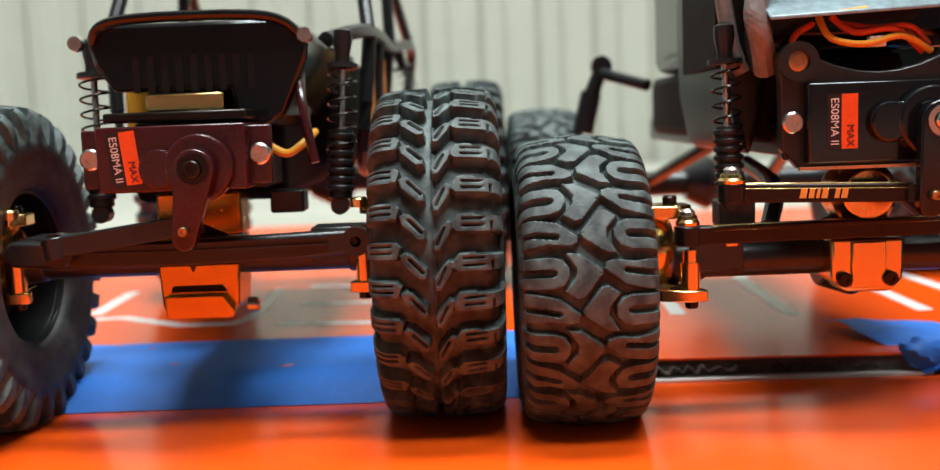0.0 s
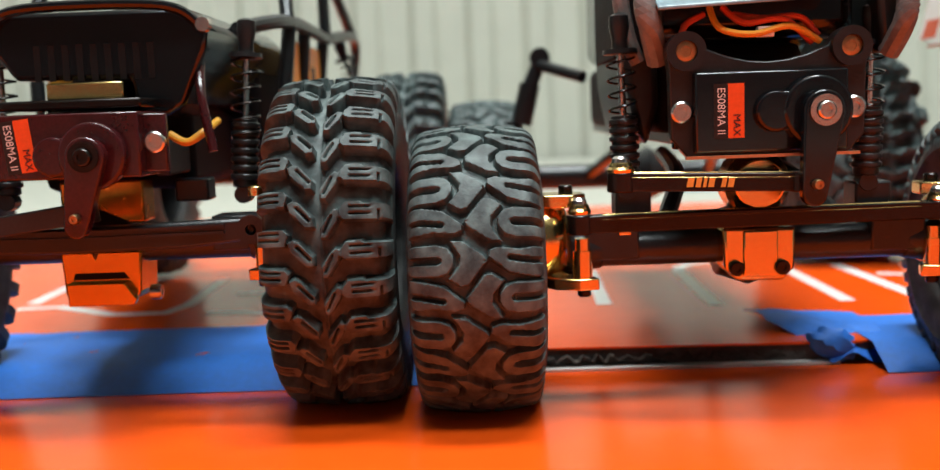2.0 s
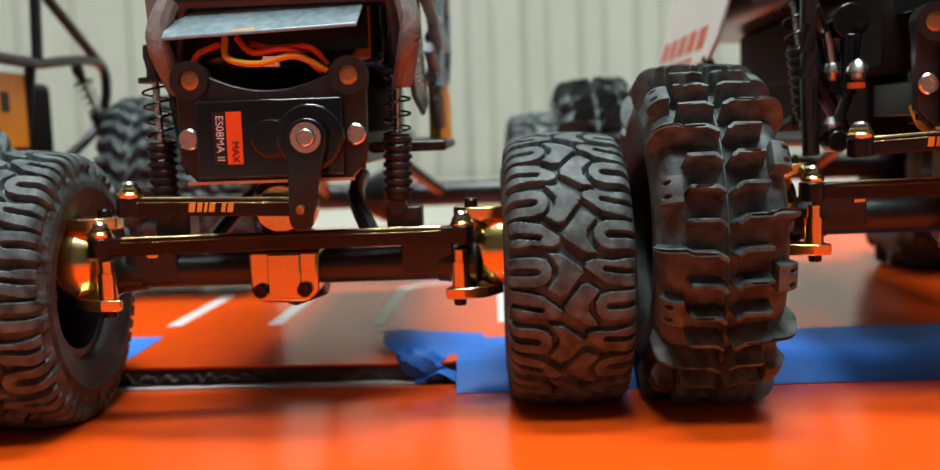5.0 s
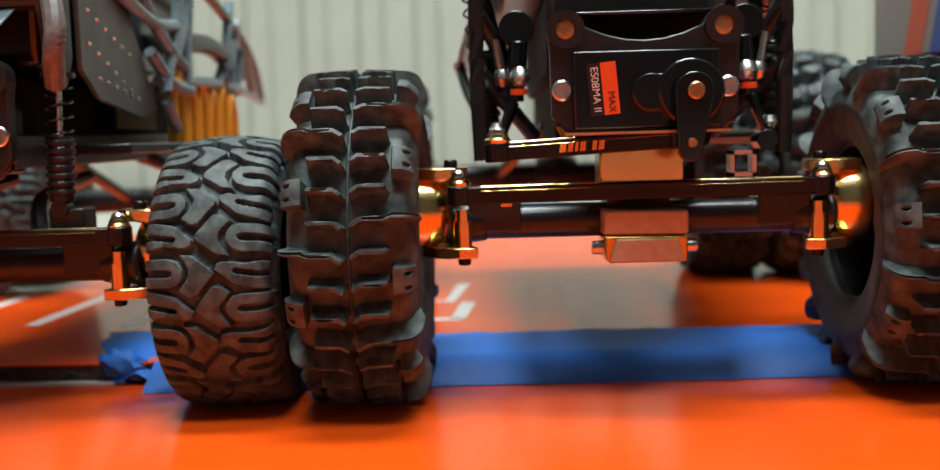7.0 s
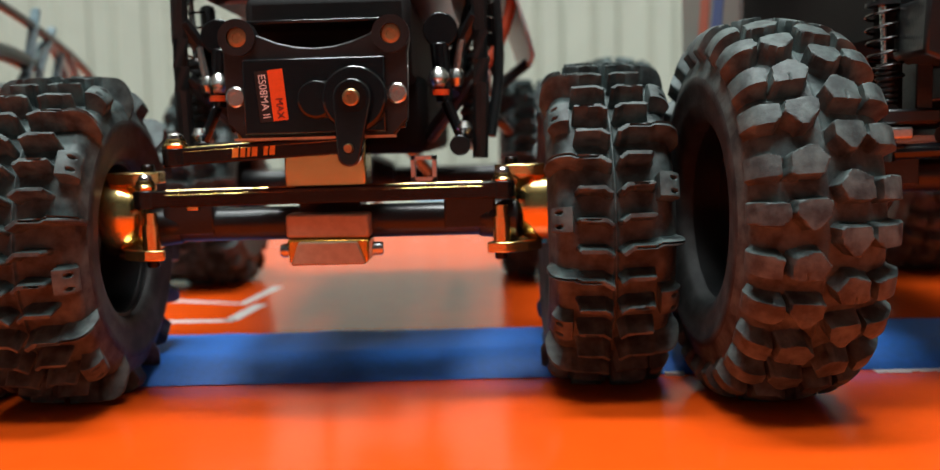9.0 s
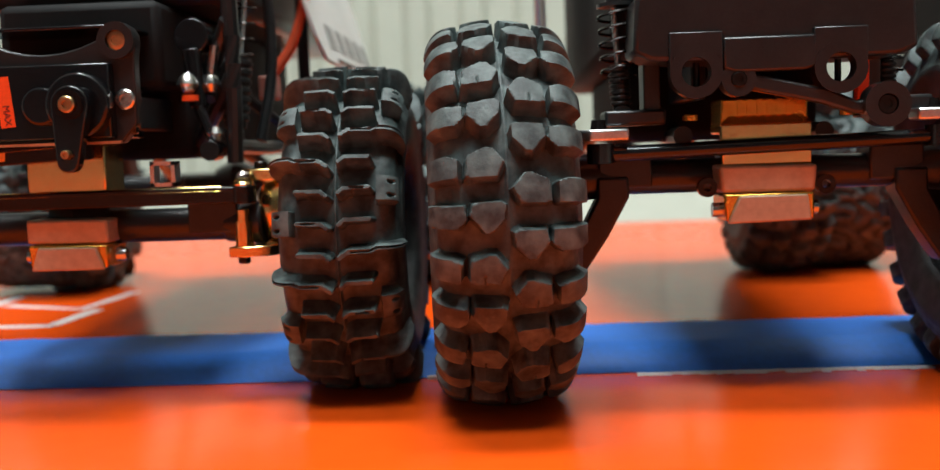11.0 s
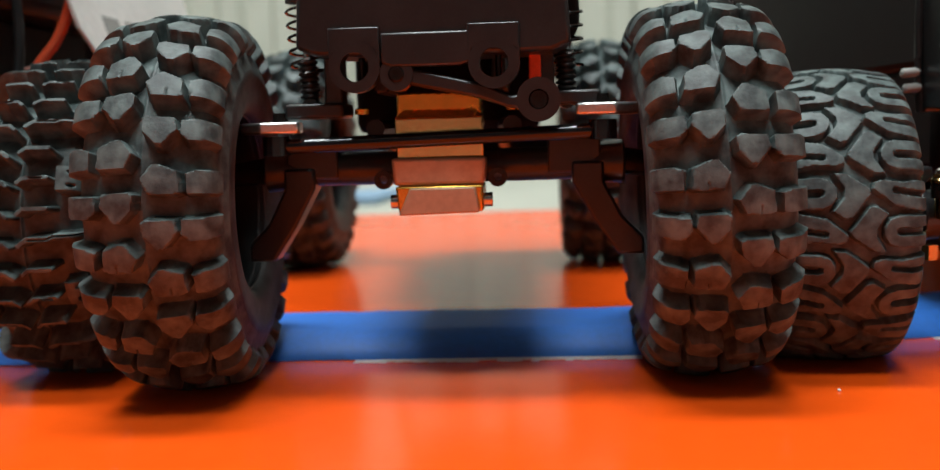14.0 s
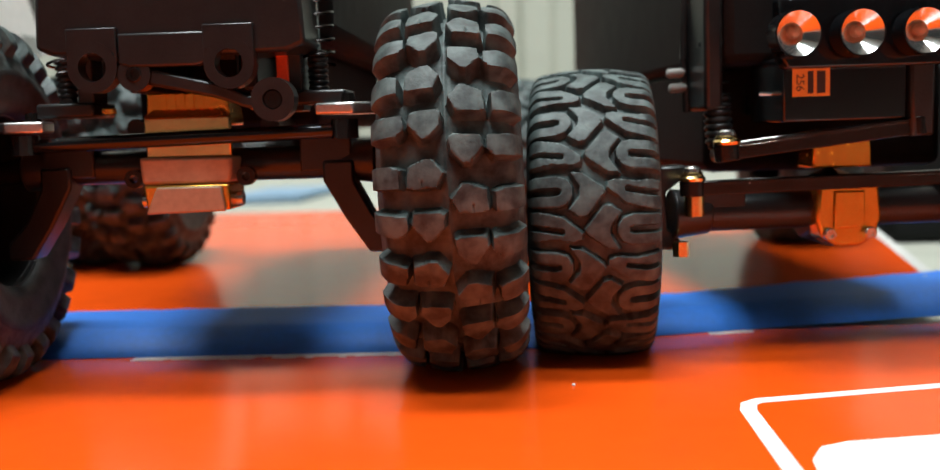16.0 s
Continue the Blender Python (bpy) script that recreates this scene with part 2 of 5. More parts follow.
structure("wall_east", Geo().box(3000, 3060, -2200, 1200, -60, 2400), FILL_WALL, "unseen grey side wall toned for fill light")
# unseen wall behind the camera, its colour darkened for the reflections
structure("wall_south", Geo().box(-2600, 3000, -2260, -2200, -60, 2400), DARK_BACKDROP, "unseen rear wall, darkened to keep reflections dark")
# ribbed sheet-metal wall behind the models
rib, pitch = [], 66.0
x = -2600.0
while x < 3000:
    rib += [(x, 1150), (x + 30, 1150), (x + 38, 1138), (x + 58, 1138)]
    x += pitch
rib += [(3000, 1150), (3000, 1200), (-2600, 1200)]
structure("wall_north", Geo().slab(rib, -60, 2400), WALL, "pale ribbed sheet-metal workshop wall")

# the display boards, a step between them
front_board = structure("board_front", Geo().slab([(-420, -700), (700, -700), (700, 152), (455, 152), (380, 147), (-420, 150)], -8, 0), BOARD, "glossy orange laminated board under the models' front wheels")
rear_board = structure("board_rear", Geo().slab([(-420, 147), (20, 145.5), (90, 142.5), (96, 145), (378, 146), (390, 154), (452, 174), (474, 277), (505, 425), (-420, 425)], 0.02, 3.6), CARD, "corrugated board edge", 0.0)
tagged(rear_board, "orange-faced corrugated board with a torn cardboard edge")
part("facing", Geo().slab([(-420, 146.6), (20, 145.1), (90, 142.1), (96, 144.7), (378, 145.7), (390, 153.7), (452.3, 173.6), (474.3, 277), (505.3, 425.4), (-420, 425.4)], 3.6, 4.0), BOARD, rear_board, "glossy orange facing sheet")
# fluting of the cardboard edge between the two tapes
wave = []
for i in range(141):
    wx = 24 + i * 0.4
    wave.append((wx, 1.9 + (0.5 + 0.5 * noise.noise((wx * 0.2, 4, 0))) * math.sin(wx * 1.9 + 1.6 * math.sin(wx * 0.31)) + 0.7 * noise.noise((wx * 1.3, 0, 0))))
flute = Geo()
for (x0, z0), (x1, z1) in zip(wave, wave[1:]):
    flute.add([(x0, 142.9 + 0.3 * math.sin(x0), z0 - 0.1), (x1, 142.9 + 0.3 * math.sin(x1), z1 - 0.15), (x1, 142.9, z1 + 0.15), (x0, 142.9, z0 + 0.15), (x0, 144.6, z0 - 0.15), (x1, 144.6, z1 - 0.15), (x1, 144.6, z1 + 0.15), (x0, 144.6, z0 + 0.15)], [(0, 1, 2, 3), (3, 2, 6, 7), (0, 4, 5, 1)])
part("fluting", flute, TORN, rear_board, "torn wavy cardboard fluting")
part("lower_liner", Geo().slab([(24, 141.6), (86, 140.6), (86, 146), (24, 146)], 0.05, 0.5), PRINT, rear_board, "pale torn paper liner")


def tape(name, pts_front, pts_back, label, wrinkle=0.0):
    """A strip that runs from the front board up over the step."""
    g, n = Geo(), 60
    rows = []
    for i in range(n + 1):
        s = i / n
        f0 = Vector(pts_front[0]).lerp(Vector(pts_front[1]), s)
        b0 = Vector(pts_back[0]).lerp(Vector(pts_back[1]), s)
        row = []
        for j in range(9):
            u = j / 8
            p = f0.lerp(b0, u)
            step = min(1, max(0, (u - 0.02) / 0.2))
            z = 0.18 + 4.0 * step * step * (3 - 2 * step)
            z += wrinkle * (noise.noise((p.x * 0.12, p.y * 0.2, 3.0)) + 0.5 * noise.noise((p.x * 0.4, p.y * 0.5, 7.0))) * (0.3 + step)
            row.append((p.x, p.y + 0.25 * noise.noise((p.x * 0.3, 2.0 * (j == 0), 0.0)), max(z, 0.08)))
        rows.append(row)
    top = [p for row in rows for p in row]
    faces = [(i * 9 + j, (i + 1) * 9 + j, (i + 1) * 9 + j + 1, i * 9 + j + 1) for i in range(n) for j in range(8)]
    g.add(top, faces)
    g.add([(x, y, z - 0.12) for x, y, z in top], [f[::-1] for f in faces])
    edge = [i * 9 for i in range(n + 1)]
    k = len(top)
    g.f += [(edge[i], edge[i + 1], edge[i + 1] + k, edge[i] + k) for i in range(n)]
    ob = part(name, g, TAPE, None, "", 0.0, 60)
    return tagged(ob, label, "tape", "blue tape strips")


tape("masking_tape", [(-260, 134), (24, 135)], [(-260, 174.5), (24, 174.5)], "blue masking tape stuck over the step between boards", 0.25)
tape("masking_tape", [(92, 133), (380, 135.5)], [(92, 164), (380, 163.5)], "blue masking tape stuck over the step between boards", 0.2)
tape("masking_tape", [(380.2, 143.2), (470, 164)], [(380.2, 166), (462, 194)], "blue masking tape over the angled board joint", 0.2)
# the loose, crumpled end of the middle strip
crump = Geo()
grid = []
for i in range(13):
    for j in range(9):
        u, v = i / 12, j / 8
        x = 73 + 24 * u + (1 - u) * (11 * (1 - v) + 1.5 * math.sin(9 * v))
        y = 140 + 25 * v
        lift = 1.6 * math.exp(-((u - 0.35) / 0.22) ** 2) * (1 - v) + 1.5 * (1 - u) * v
        z = 4.6 * min(1, v * 2.2) + 0.4 + lift + 1.0 * noise.noise((u * 3, v * 3, 1.5)) * (1 - u * 0.6)
        grid.append((x, y, max(z, 0.3)))
crump.add(grid, [(i * 9 + j, (i + 1) * 9 + j, (i + 1) * 9 + j + 1, i * 9 + j + 1) for i in range(12) for j in range(8)])
crump.add([(x, y, z - 0.12) for x, y, z in grid], [(i * 9 + j, i * 9 + j + 1, (i + 1) * 9 + j + 1, (i + 1) * 9 + j) for i in range(12) for j in range(8)])
loose_end = tagged(part("masking_tape", crump, TAPE, None, "", 0.0, 50), "crumpled loose end of blue masking tape", "tape", "blue tape strips")
curl, ring_n = Geo(), 18
for i in range(11):
    for k in range(ring_n):
        a, b = math.pi * i / 10, 2 * math.pi * k / ring_n
        d = Vector((math.sin(a) * math.cos(b), math.sin(a) * math.sin(b), math.cos(a)))
        q = 1 + 0.35 * noise.noise(d * 1.8) + 0.22 * noise.noise(d * 4.0)
        curl.v.append((85.5 + 4.6 * d.x * q - 1.5 * d.z, 142.8 + 2.6 * d.y * q, max(3.6 + 3.1 * d.z * q - 0.25 * d.x, 0.1)))
curl.f += [(i * ring_n + k, i * ring_n + (k + 1) % ring_n, (i + 1) * ring_n + (k + 1) % ring_n, (i + 1) * ring_n + k) for i in range(10) for k in range(ring_n)]
part("curled_fold", curl, TAPE, loose_end, "rolled-up dark blue fold")


def stroke(points, width, z):
    """A painted line along points on a board."""
    g = Geo()
    pts = [Vector((*p, 0)) for p in points]
    left, right = [], []
    for i, p in enumerate(pts):
        way = (pts[min(i + 1, len(pts) - 1)] - pts[max(i - 1, 0)]).normalized()
        side = Vector((-way.y, way.x, 0)) * width / 2
        left.append(p + side)
        right.append(p - side)
    n = len(pts)
    v = [(p.x, p.y, z + 0.06) for p in left + right] + [(p.x, p.y, z - 0.02) for p in left + right]
    f = [(i, i + 1, n + i + 1, n + i) for i in range(n - 1)]
    f += [(i, 2 * n + i, 2 * n + i + 1, i + 1) for i in range(n - 1)] + [(n + i, n + i + 1, 3 * n + i + 1, 3 * n + i) for i in range(n - 1)]
    return g.add(v, f)


def bow(x0, x1, y0, y1):
    """The three sides of a rounded letter outline."""
    r = 15
    pts = [(x0, y0), (x0 + 1, y1 - r)]
    pts += [(x0 + 1 + r - r * math.cos(a), y1 - r + r * math.sin(a)) for a in (0.4, 0.8, 1.2, 1.57)]
    pts += [(x1 - r + r * math.sin(a), y1 - r + r * math.cos(a)) for a in (0, 0.4, 0.8, 1.2, 1.57)]
    return pts + [(x1, y0)]


LINES = [bow(72, 102, 181, 246), [(22, 188), (24, 232)], [(47, 186), (49, 237)], 
         [(117, 233), (119, 185), (126, 181)], [(-100, 213), (-101.5, 248)], [(-101, 206), (-90, 207), (-72, 194.5), (-59, 194.3), (-56, 205), (-57, 244)],
         [(-48.6, 246), (-18, 243)], [(-47, 218), (-20, 216)], [(-48, 192.5), (-20, 189)],
         [(122, 216), (147, 206.5), (150, 237)], [(130, 182), (151, 181.5)], [(150, 181.5), (152, 205)]]
for pts in LINES:
    part("white_line", stroke(pts, 3.6, 4.0), BOARD_WHITE, rear_board, "white painted letter outline")
for pts in ([(391, 62), (391.6, 92), (392.4, 95.4), (394.2, 97), (470, 114)], [(474, 115), (463, 60)]):
    part("white_line", stroke(pts, 2.5, 0.0), BOARD_WHITE, front_board, "white painted outline")
part("white_line", Geo().slab([(394.5, 70), (397, 75), (401, 77), (452, 86), (452, 62), (393, 60)], -0.02, 0.06), BOARD_WHITE, front_board, "white painted block")
part("white_line", stroke([(452.5, 172), (474.5, 277), (505, 420)], 3.0, 4.0), BOARD_WHITE, rear_board, "white painted board border")
crumb = Geo().lathe([(0, 0.25), (0.2, 0.32), (0.4, 0.15)], (367, 107.8, 0), (0, 0, 1), 8)
tagged(part("crumb", crumb, PRINT), "tiny pale crumb lying on the orange board", "crumb")
scuff = Geo()
for i in range(34):
    sx, deep = 284 + i * 1.6, 2.6 + 1.5 * noise.noise((i * 0.35, 3.0, 0.0)) + random.uniform(-0.6, 0.6)
    scuff.slab([(sx, 134.8 - deep), (sx + 1.5, 134.8 - deep + random.uniform(-0.5, 0.5)), (sx + 1.65, 134.9), (sx, 134.9)], 0.0, 0.06)
for i in range(7):
    sx = 396 + i * 1.3
    scuff.slab([(sx, 144.6 + 0.24 * i + random.uniform(-0.4, 0.4)), (sx + 1.2, 144.8 + 0.24 * i), (sx + 1.4, 147.0 + 0.24 * i), (sx, 146.8 + 0.24 * i)], 0.0, 0.06)
scuff.slab([(244.8, 133.4), (248.4, 133.2), (248.6, 137.2), (244.6, 137.4)], 0.0, 0.5)
part("torn_paper", scuff, PRINT, front_board, "torn pale paper strip along the tape")

# things beyond the boards
tagged(part("folded_cloth", Geo().slab([(148, 640), (205, 652), (214, 760), (158, 750)], -8, -2), BLUE_CLOTH, None, "", 1.0), "grey-blue folded cloth lying on the concrete floor", "cloth")

tagged(part("storage_case", Geo().box(500, 690, 340, 470, -8, 62), DARK, None, "", 4.0), "black storage case standing on the concrete floor", "case")


# ---- wheels ----
def flip(pts):
    return [(-v, u) for v, u in pts][::-1]


def gap_to_line(V, U, pts, half):
    """Distance from a thick line along pts, negative inside."""
    d = np.full(V.shape, 1e9)
    for (ax, ay), (bx, by) in zip(pts, pts[1:]):
        ex, ey = bx - ax, by - ay
        t = np.clip(((V - ax) * ex + (U - ay) * ey) / max(ex * ex + ey * ey, 1e-9), 0, 1)
        d = np.minimum(d, np.hypot(V - ax - t * ex, U - ay - t * ey))
    return d - half


def gap_to_block(V, U, pts):
    """Distance from a closed outline, negative inside."""
    d, inside = np.full(V.shape, 1e9), np.zeros(V.shape, bool)
    for (ax, ay), (bx, by) in zip(pts, pts[1:] + pts[:1]):
        ex, ey = bx - ax, by - ay
        t = np.clip(((V - ax) * ex + (U - ay) * ey) / max(ex * ex + ey * ey, 1e-9), 0, 1)
        d = np.minimum(d, np.hypot(V - ax - t * ex, U - ay - t * ey))
        crosses = (ay > U) != (by > U)
        inside ^= crosses & (V < ax + (U - ay) * ex / (ey if abs(ey) > 1e-9 else 1e-9))
    return np.where(inside, -d, d)


def tread_tyre(R, W, lug_h, shoulder, crown, lugs, rim_r, around=720, across=92, wall=0.5, ridge=0.0, bulge=1.4):
    """A tyre moulded in one: the tread is raised from the carcass.
    lugs: (points across and along in mm, half width or 0 for a closed block, height as a share of lug_h, slots [(points, half width, depth)])."""
    base, c = R - lug_h, W / 2 - shoulder
    reach = c + 1.45 * shoulder
    vs = np.linspace(-reach, reach, across)
    us = np.arange(around) * (2 * math.pi * R / around)
    turn, du = 2 * math.pi * R, 2 * math.pi * R / around
    H = np.zeros((around, across))
    if ridge:
        H[:, :] = ridge * np.exp(-(vs / 0.22) ** 2)[None, :]
    for pts, half, tall, slots in lugs:
        pv, pu = [q[0] for q in pts], [q[1] for q in pts]
        grow = half + 0.8
        j = np.where((vs > min(pv) - grow) & (vs < max(pv) + grow))[0]
        i = np.arange(math.floor((min(pu) - grow) / du), math.ceil((max(pu) + grow) / du) + 1)
        if not len(j):
            continue
        V, U = np.meshgrid(vs[j], i * du)
        d = gap_to_line(V, U, pts, half) if half else gap_to_block(V, U, pts) - 0.12
        t = np.clip((wall * 0.5 - d) / wall, 0, 1)
        high = lug_h * tall * t * t * (3 - 2 * t)
        for sp, sh, deep in slots:
            q = np.clip((0.12 - gap_to_line(V, U, sp, sh)) / 0.3, 0, 1)
            high = high - np.minimum(high, deep * q * q * (3 - 2 * q))
        cells = np.ix_(i % around, j)
        H[cells] = np.maximum(H[cells], high)
    s = np.where(vs >= 0, 1.0, -1.0)[None, :]
    w = np.abs(vs)[None, :]
    a = (us / R)[:, None]
    phi = np.clip((w - c) / shoulder, 0, 1.45)
    flat = w <= c
    X = np.where(flat, vs[None, :] + 0 * H, s * (c + (shoulder + H * (1 - 0.62 * np.sin(phi))) * np.sin(phi)))
    Q = np.where(flat, base - crown * (w / c) ** 2 + H, base - crown - shoulder + (shoulder + H) * np.cos(phi))
    xs, rs = c + shoulder * math.sin(1.45), base - crown - shoulder + shoulder * math.cos(1.45)
    tail = [(xs + bulge * 0.5, rs - (rs - rim_r) * 0.16), (xs + bulge * 0.7, rs - (rs - rim_r) * 0.32), (xs + bulge * 0.35, rs - (rs - rim_r) * 0.4), (xs + bulge * 0.4, rs - (rs - rim_r) * 0.66), (xs + bulge * 0.1, rs - (rs - rim_r) * 0.8), (xs - 0.4, rim_r + 0.5), (xs - 1.2, rim_r), (xs - 3.0, rim_r - 0.4)]
    left = tail[::-1]
    X = np.concatenate([np.tile([-x for x, r in left], (around, 1)), X, np.tile([x for x, r in tail], (around, 1))], 1)
    Q = np.concatenate([np.tile([r for x, r in left], (around, 1)), Q, np.tile([r for x, r in tail], (around, 1))], 1)
    k = X.shape[1]
    co = np.stack([X, -Q * np.cos(a), Q * np.sin(a)], 2).reshape(-1, 3) * MM
    i, j = np.meshgrid(np.arange(around), np.arange(k - 1), indexing="ij")
    n = (i + 1) % around
    quads = np.stack([i * k + j, i * k + j + 1, n * k + j + 1, n * k + j], 2).reshape(-1, 4)
    me = bpy.data.meshes.new("tyre")
    me.vertices.add(len(co))
    me.vertices.foreach_set("co", co.ravel())
    me.loops.add(quads.size)
    me.loops.foreach_set("vertex_index", quads.ravel())
    me.polygons.add(len(quads))
    me.polygons.foreach_set("loop_start", np.arange(0, quads.size, 4))
    me.polygons.foreach_set("material_index", np.where((j < 7) | (j > k - 9), 1, 0).ravel())
    me.materials.append(RUBBER)
    me.materials.append(RUBBER_SOFT)
    me.update(calc_edges=True)
    me.validate()
    me.shade_smooth()
    me.set_sharp_from_angle(angle=radians(48))
    return me


rng = random.Random(7)


def put(pts, h, p, u, jitter=0.0):
    """Points given in half widths and pitches, in mm, moved along by u pitches."""
    dv, du = rng.uniform(-jitter, jitter), rng.uniform(-jitter, jitter)
    return [(v * h + dv, (w + u) * p + du) for v, w in pts]


def mud_lugs(R, W):
    """Slotted shoulder blocks, and slanted slotted bars in the middle."""
    n, out, h = 30, [], W / 2
    p = 2 * math.pi * R / n
    outer = [(0.3, 0.04), (0.38, 0.22), (0.62, 0.24), (0.66, 0.18), (1.22, 0.2), (1.22, -0.2), (0.7, -0.24), (0.36, -0.24), (0.28, -0.14)]
    near = [(-0.52, 0.08), (-0.6, 0.2), (-1.22, 0.22), (-1.22, -0.2), (-0.76, -0.24), (-0.58, -0.22)]
    lean = [(-0.54, 0.30), (-0.46, 0.38), (-0.36, 0.33), (-0.14, -0.06), (-0.14, -0.30), (-0.25, -0.32), (-0.50, 0.08)]
    rise = [(0.30, 0.36), (0.21, 0.40), (0.12, 0.24), (-0.01, -0.08), (0.0, -0.34), (0.09, -0.34), (0.25, 0.06)]
    for i in range(n):
        out.append((put(outer, h, p, i, 0.08), 0, 1.0, [(put([(0.46, y), (0.74, y + 0.01)], h, p, i), 0.16, 0.7) for y in (-0.09, 0.09)] + [(put([(0.84, -0.3), (0.84, 0.0)], h, p, i), 0.12, 0.9)]))
        out.append((put(near, h, p, i + 0.34, 0.08), 0, 1.0, [(put([(-0.92, y), (-0.68, y)], h, p, i + 0.34), 0.15, 0.7) for y in (-0.07, 0.1)]))
        out.append((put(lean, h, p, i - 0.1, 0.06), 0, 0.92, [(put([(-0.39, 0.2), (-0.19, -0.14)], h, p, i - 0.1), 0.2, 0.7)]))
        out.append((put(rise, h, p, i - 0.35, 0.06), 0, 0.9, [(put([(0.17, 0.22), (0.05, -0.2)], h, p, i - 0.35), 0.16, 0.7)]))
    return out


def horseshoe_lugs(R, W):
    """U-shaped and slit shoulder lugs in turn, thick angled hooks down the middle; the halves are alike by half a turn."""
    n, out, h = 26, [], W / 2
    p = 2 * math.pi * R / n
    ushape = [(1.04, 0.26), (0.60, 0.26), (0.49, 0.2), (0.44, 0.08), (0.44, -0.08), (0.49, -0.2), (0.60, -0.26), (1.04, -0.26)]
    dart = [(1.04, -0.48), (0.84, -0.47), (0.5, -0.33), (0.19, 0.08), (0.21, 0.24), (0.32, 0.31), (0.66, 0.25), (0.84, 0.31), (1.04, 0.32)]
    hook = [(0.39, -0.52), (0.20, -0.49), (-0.12, -0.12), (-0.16, 0.02), (0.12, 0.62), (0.24, 0.65), (0.41, 0.46), (0.25, 0.13), (0.23, -0.1), (0.30, -0.3)]
    for i in range(n):
        for side in (1, -1):
            turned = (lambda q: q) if side == 1 else (lambda q: [(-v, 2 * i * p - u) for v, u in q])
            if (i % 2 == 0) == (side == 1):
                out.append((turned(put(ushape, h, p, i, 0.05)), 0.165 * p, 1.0, []))
                out.append((turned(put(hook, h, p, i, 0.06)), 0, 0.97, [(turned(put([(-0.12, 0.02), (-0.3, 0.0)], h, p, i)), 0.05, 0.5)]))
            else:
                out.append((turned(put(dart, h, p, i, 0.05)), 0, 1.0, [(turned(put([(1.1, -0.04), (0.84, -0.04), (0.52, 0.05)], h, p, i)), 0.07 * p, 1.4)]))
            out.append((turned(put([(1.12, 0.34), (1.3, 0.34), (1.3, 0.6), (1.12, 0.62)], h, p, i)), 0, 0.55, []))
    return out


def paddle_lugs(R, W):
    """Tall thin bars across each half, long split ones and short ones in turn, and pierced edge blocks."""
    n, out, h = 36, [], W / 2
    p = 2 * math.pi * R / n
    long_bar = [(0.1, -0.14), (0.24, 0.04), (0.62, 0.06), (0.72, 0.14), (1.14, 0.15)]
    short_bar = [(0.1, -0.12), (0.2, 0.03), (0.60, 0.05)]
    block = [(0.72, -0.36), (1.0, -0.36), (1.0, 0.5), (0.72, 0.5)]
    for i in range(n):
        for side, off in ((1, 0.0), (-1, -1.1)):
            turned = (lambda q: q) if side == 1 else flip
            k, u, tall = i % 4, i + off, rng.uniform(0.94, 1.03)
            if k == 0:
                out.append((turned(put(long_bar, h, p, u, 0.06)), 0.56, tall, [(turned(put([(0.3, 0.05), (0.6, 0.06), (0.72, 0.16), (1.0, 0.17)], h, p, u)), 0.1, 0.9)]))
            else:
                out.append((turned(put(short_bar, h, p, u, 0.08)), 0.5, tall * 0.97, [(turned(put([(0.3, 0.04), (0.52, 0.05)], h, p, u)), 0.09, 0.8)] if k == 2 else []))
            if k == 2:
                out.append((turned(put(block, h, p, u, 0.05)), 0, 0.72, [(turned(put([(0.86, y), (0.87, y)], h, p, u)), 0.3, 1.2) for y in (-0.16, 0.3)]))
            out.append((turned(put([(1.2, -0.3), (1.35, -0.3), (1.35, 0.2), (1.2, 0.2)], h, p, u)), 0, 0.3, []))
    return out


def block_lugs(R, W):
    """Big many-sided blocks in pairs on each half, pointing down and up in turn."""
    n, out, h = 26, [], W / 2
    p = 2 * math.pi * R / n
    down = [(0.05, 0.26), (0.12, 0.33), (0.50, 0.30), (0.54, 0.02), (0.34, -0.36), (0.24, -0.34), (0.07, -0.06)]
    down_edge = [(0.59, 0.27), (1.05, 0.33), (1.05, -0.2), (0.66, -0.25), (0.57, -0.05)]
    up = [(0.04, 0.02), (0.2, 0.34), (0.30, 0.35), (0.54, 0.20), (0.57, -0.28), (0.48, -0.33), (0.14, -0.31)]
    up_edge = [(0.62, 0.15), (0.72, 0.24), (1.05, 0.26), (1.05, -0.30), (0.64, -0.31)]
    for i in range(n):
        for side, off in ((1, 0.0), (-1, 0.5)):
            turned = (lambda q: q) if side == 1 else flip
            for shape in ((down, down_edge) if i % 2 else (up, up_edge)):
                out.append((turned(put([(v, 0.87 * u) for v, u in shape], h, p, i + off, 0.12)), 0, rng.uniform(0.95, 1.03), [(turned(put([(0.36, -0.5), (0.35, -0.12)], h, p, i + off)), 0.03, 0.6)] if shape is up and i % 4 == 0 else []))
    return out


SHAPES = {
    "mud": (29.2, 19.4, 2.4, 2.6, 0.6, mud_lugs, 14.0, 0.3, 0.3),
    "horseshoe": (24.6, 19.8, 1.4, 2.6, 0.8, horseshoe_lugs, 12.5, 0.3, 0.0),
    "horseshoe_large": (26.9, 21.0, 1.4, 2.6, 0.8, horseshoe_lugs, 13.0, 0.3, 0.0),
    "paddle": (30.2, 19.6, 4.2, 2.6, 0.3, paddle_lugs, 14.5, 0.26, 0.6),
    "block": (32.7, 21.4, 3.4, 4.2, 1.0, block_lugs, 15.5, 0.36, 0.25),
}
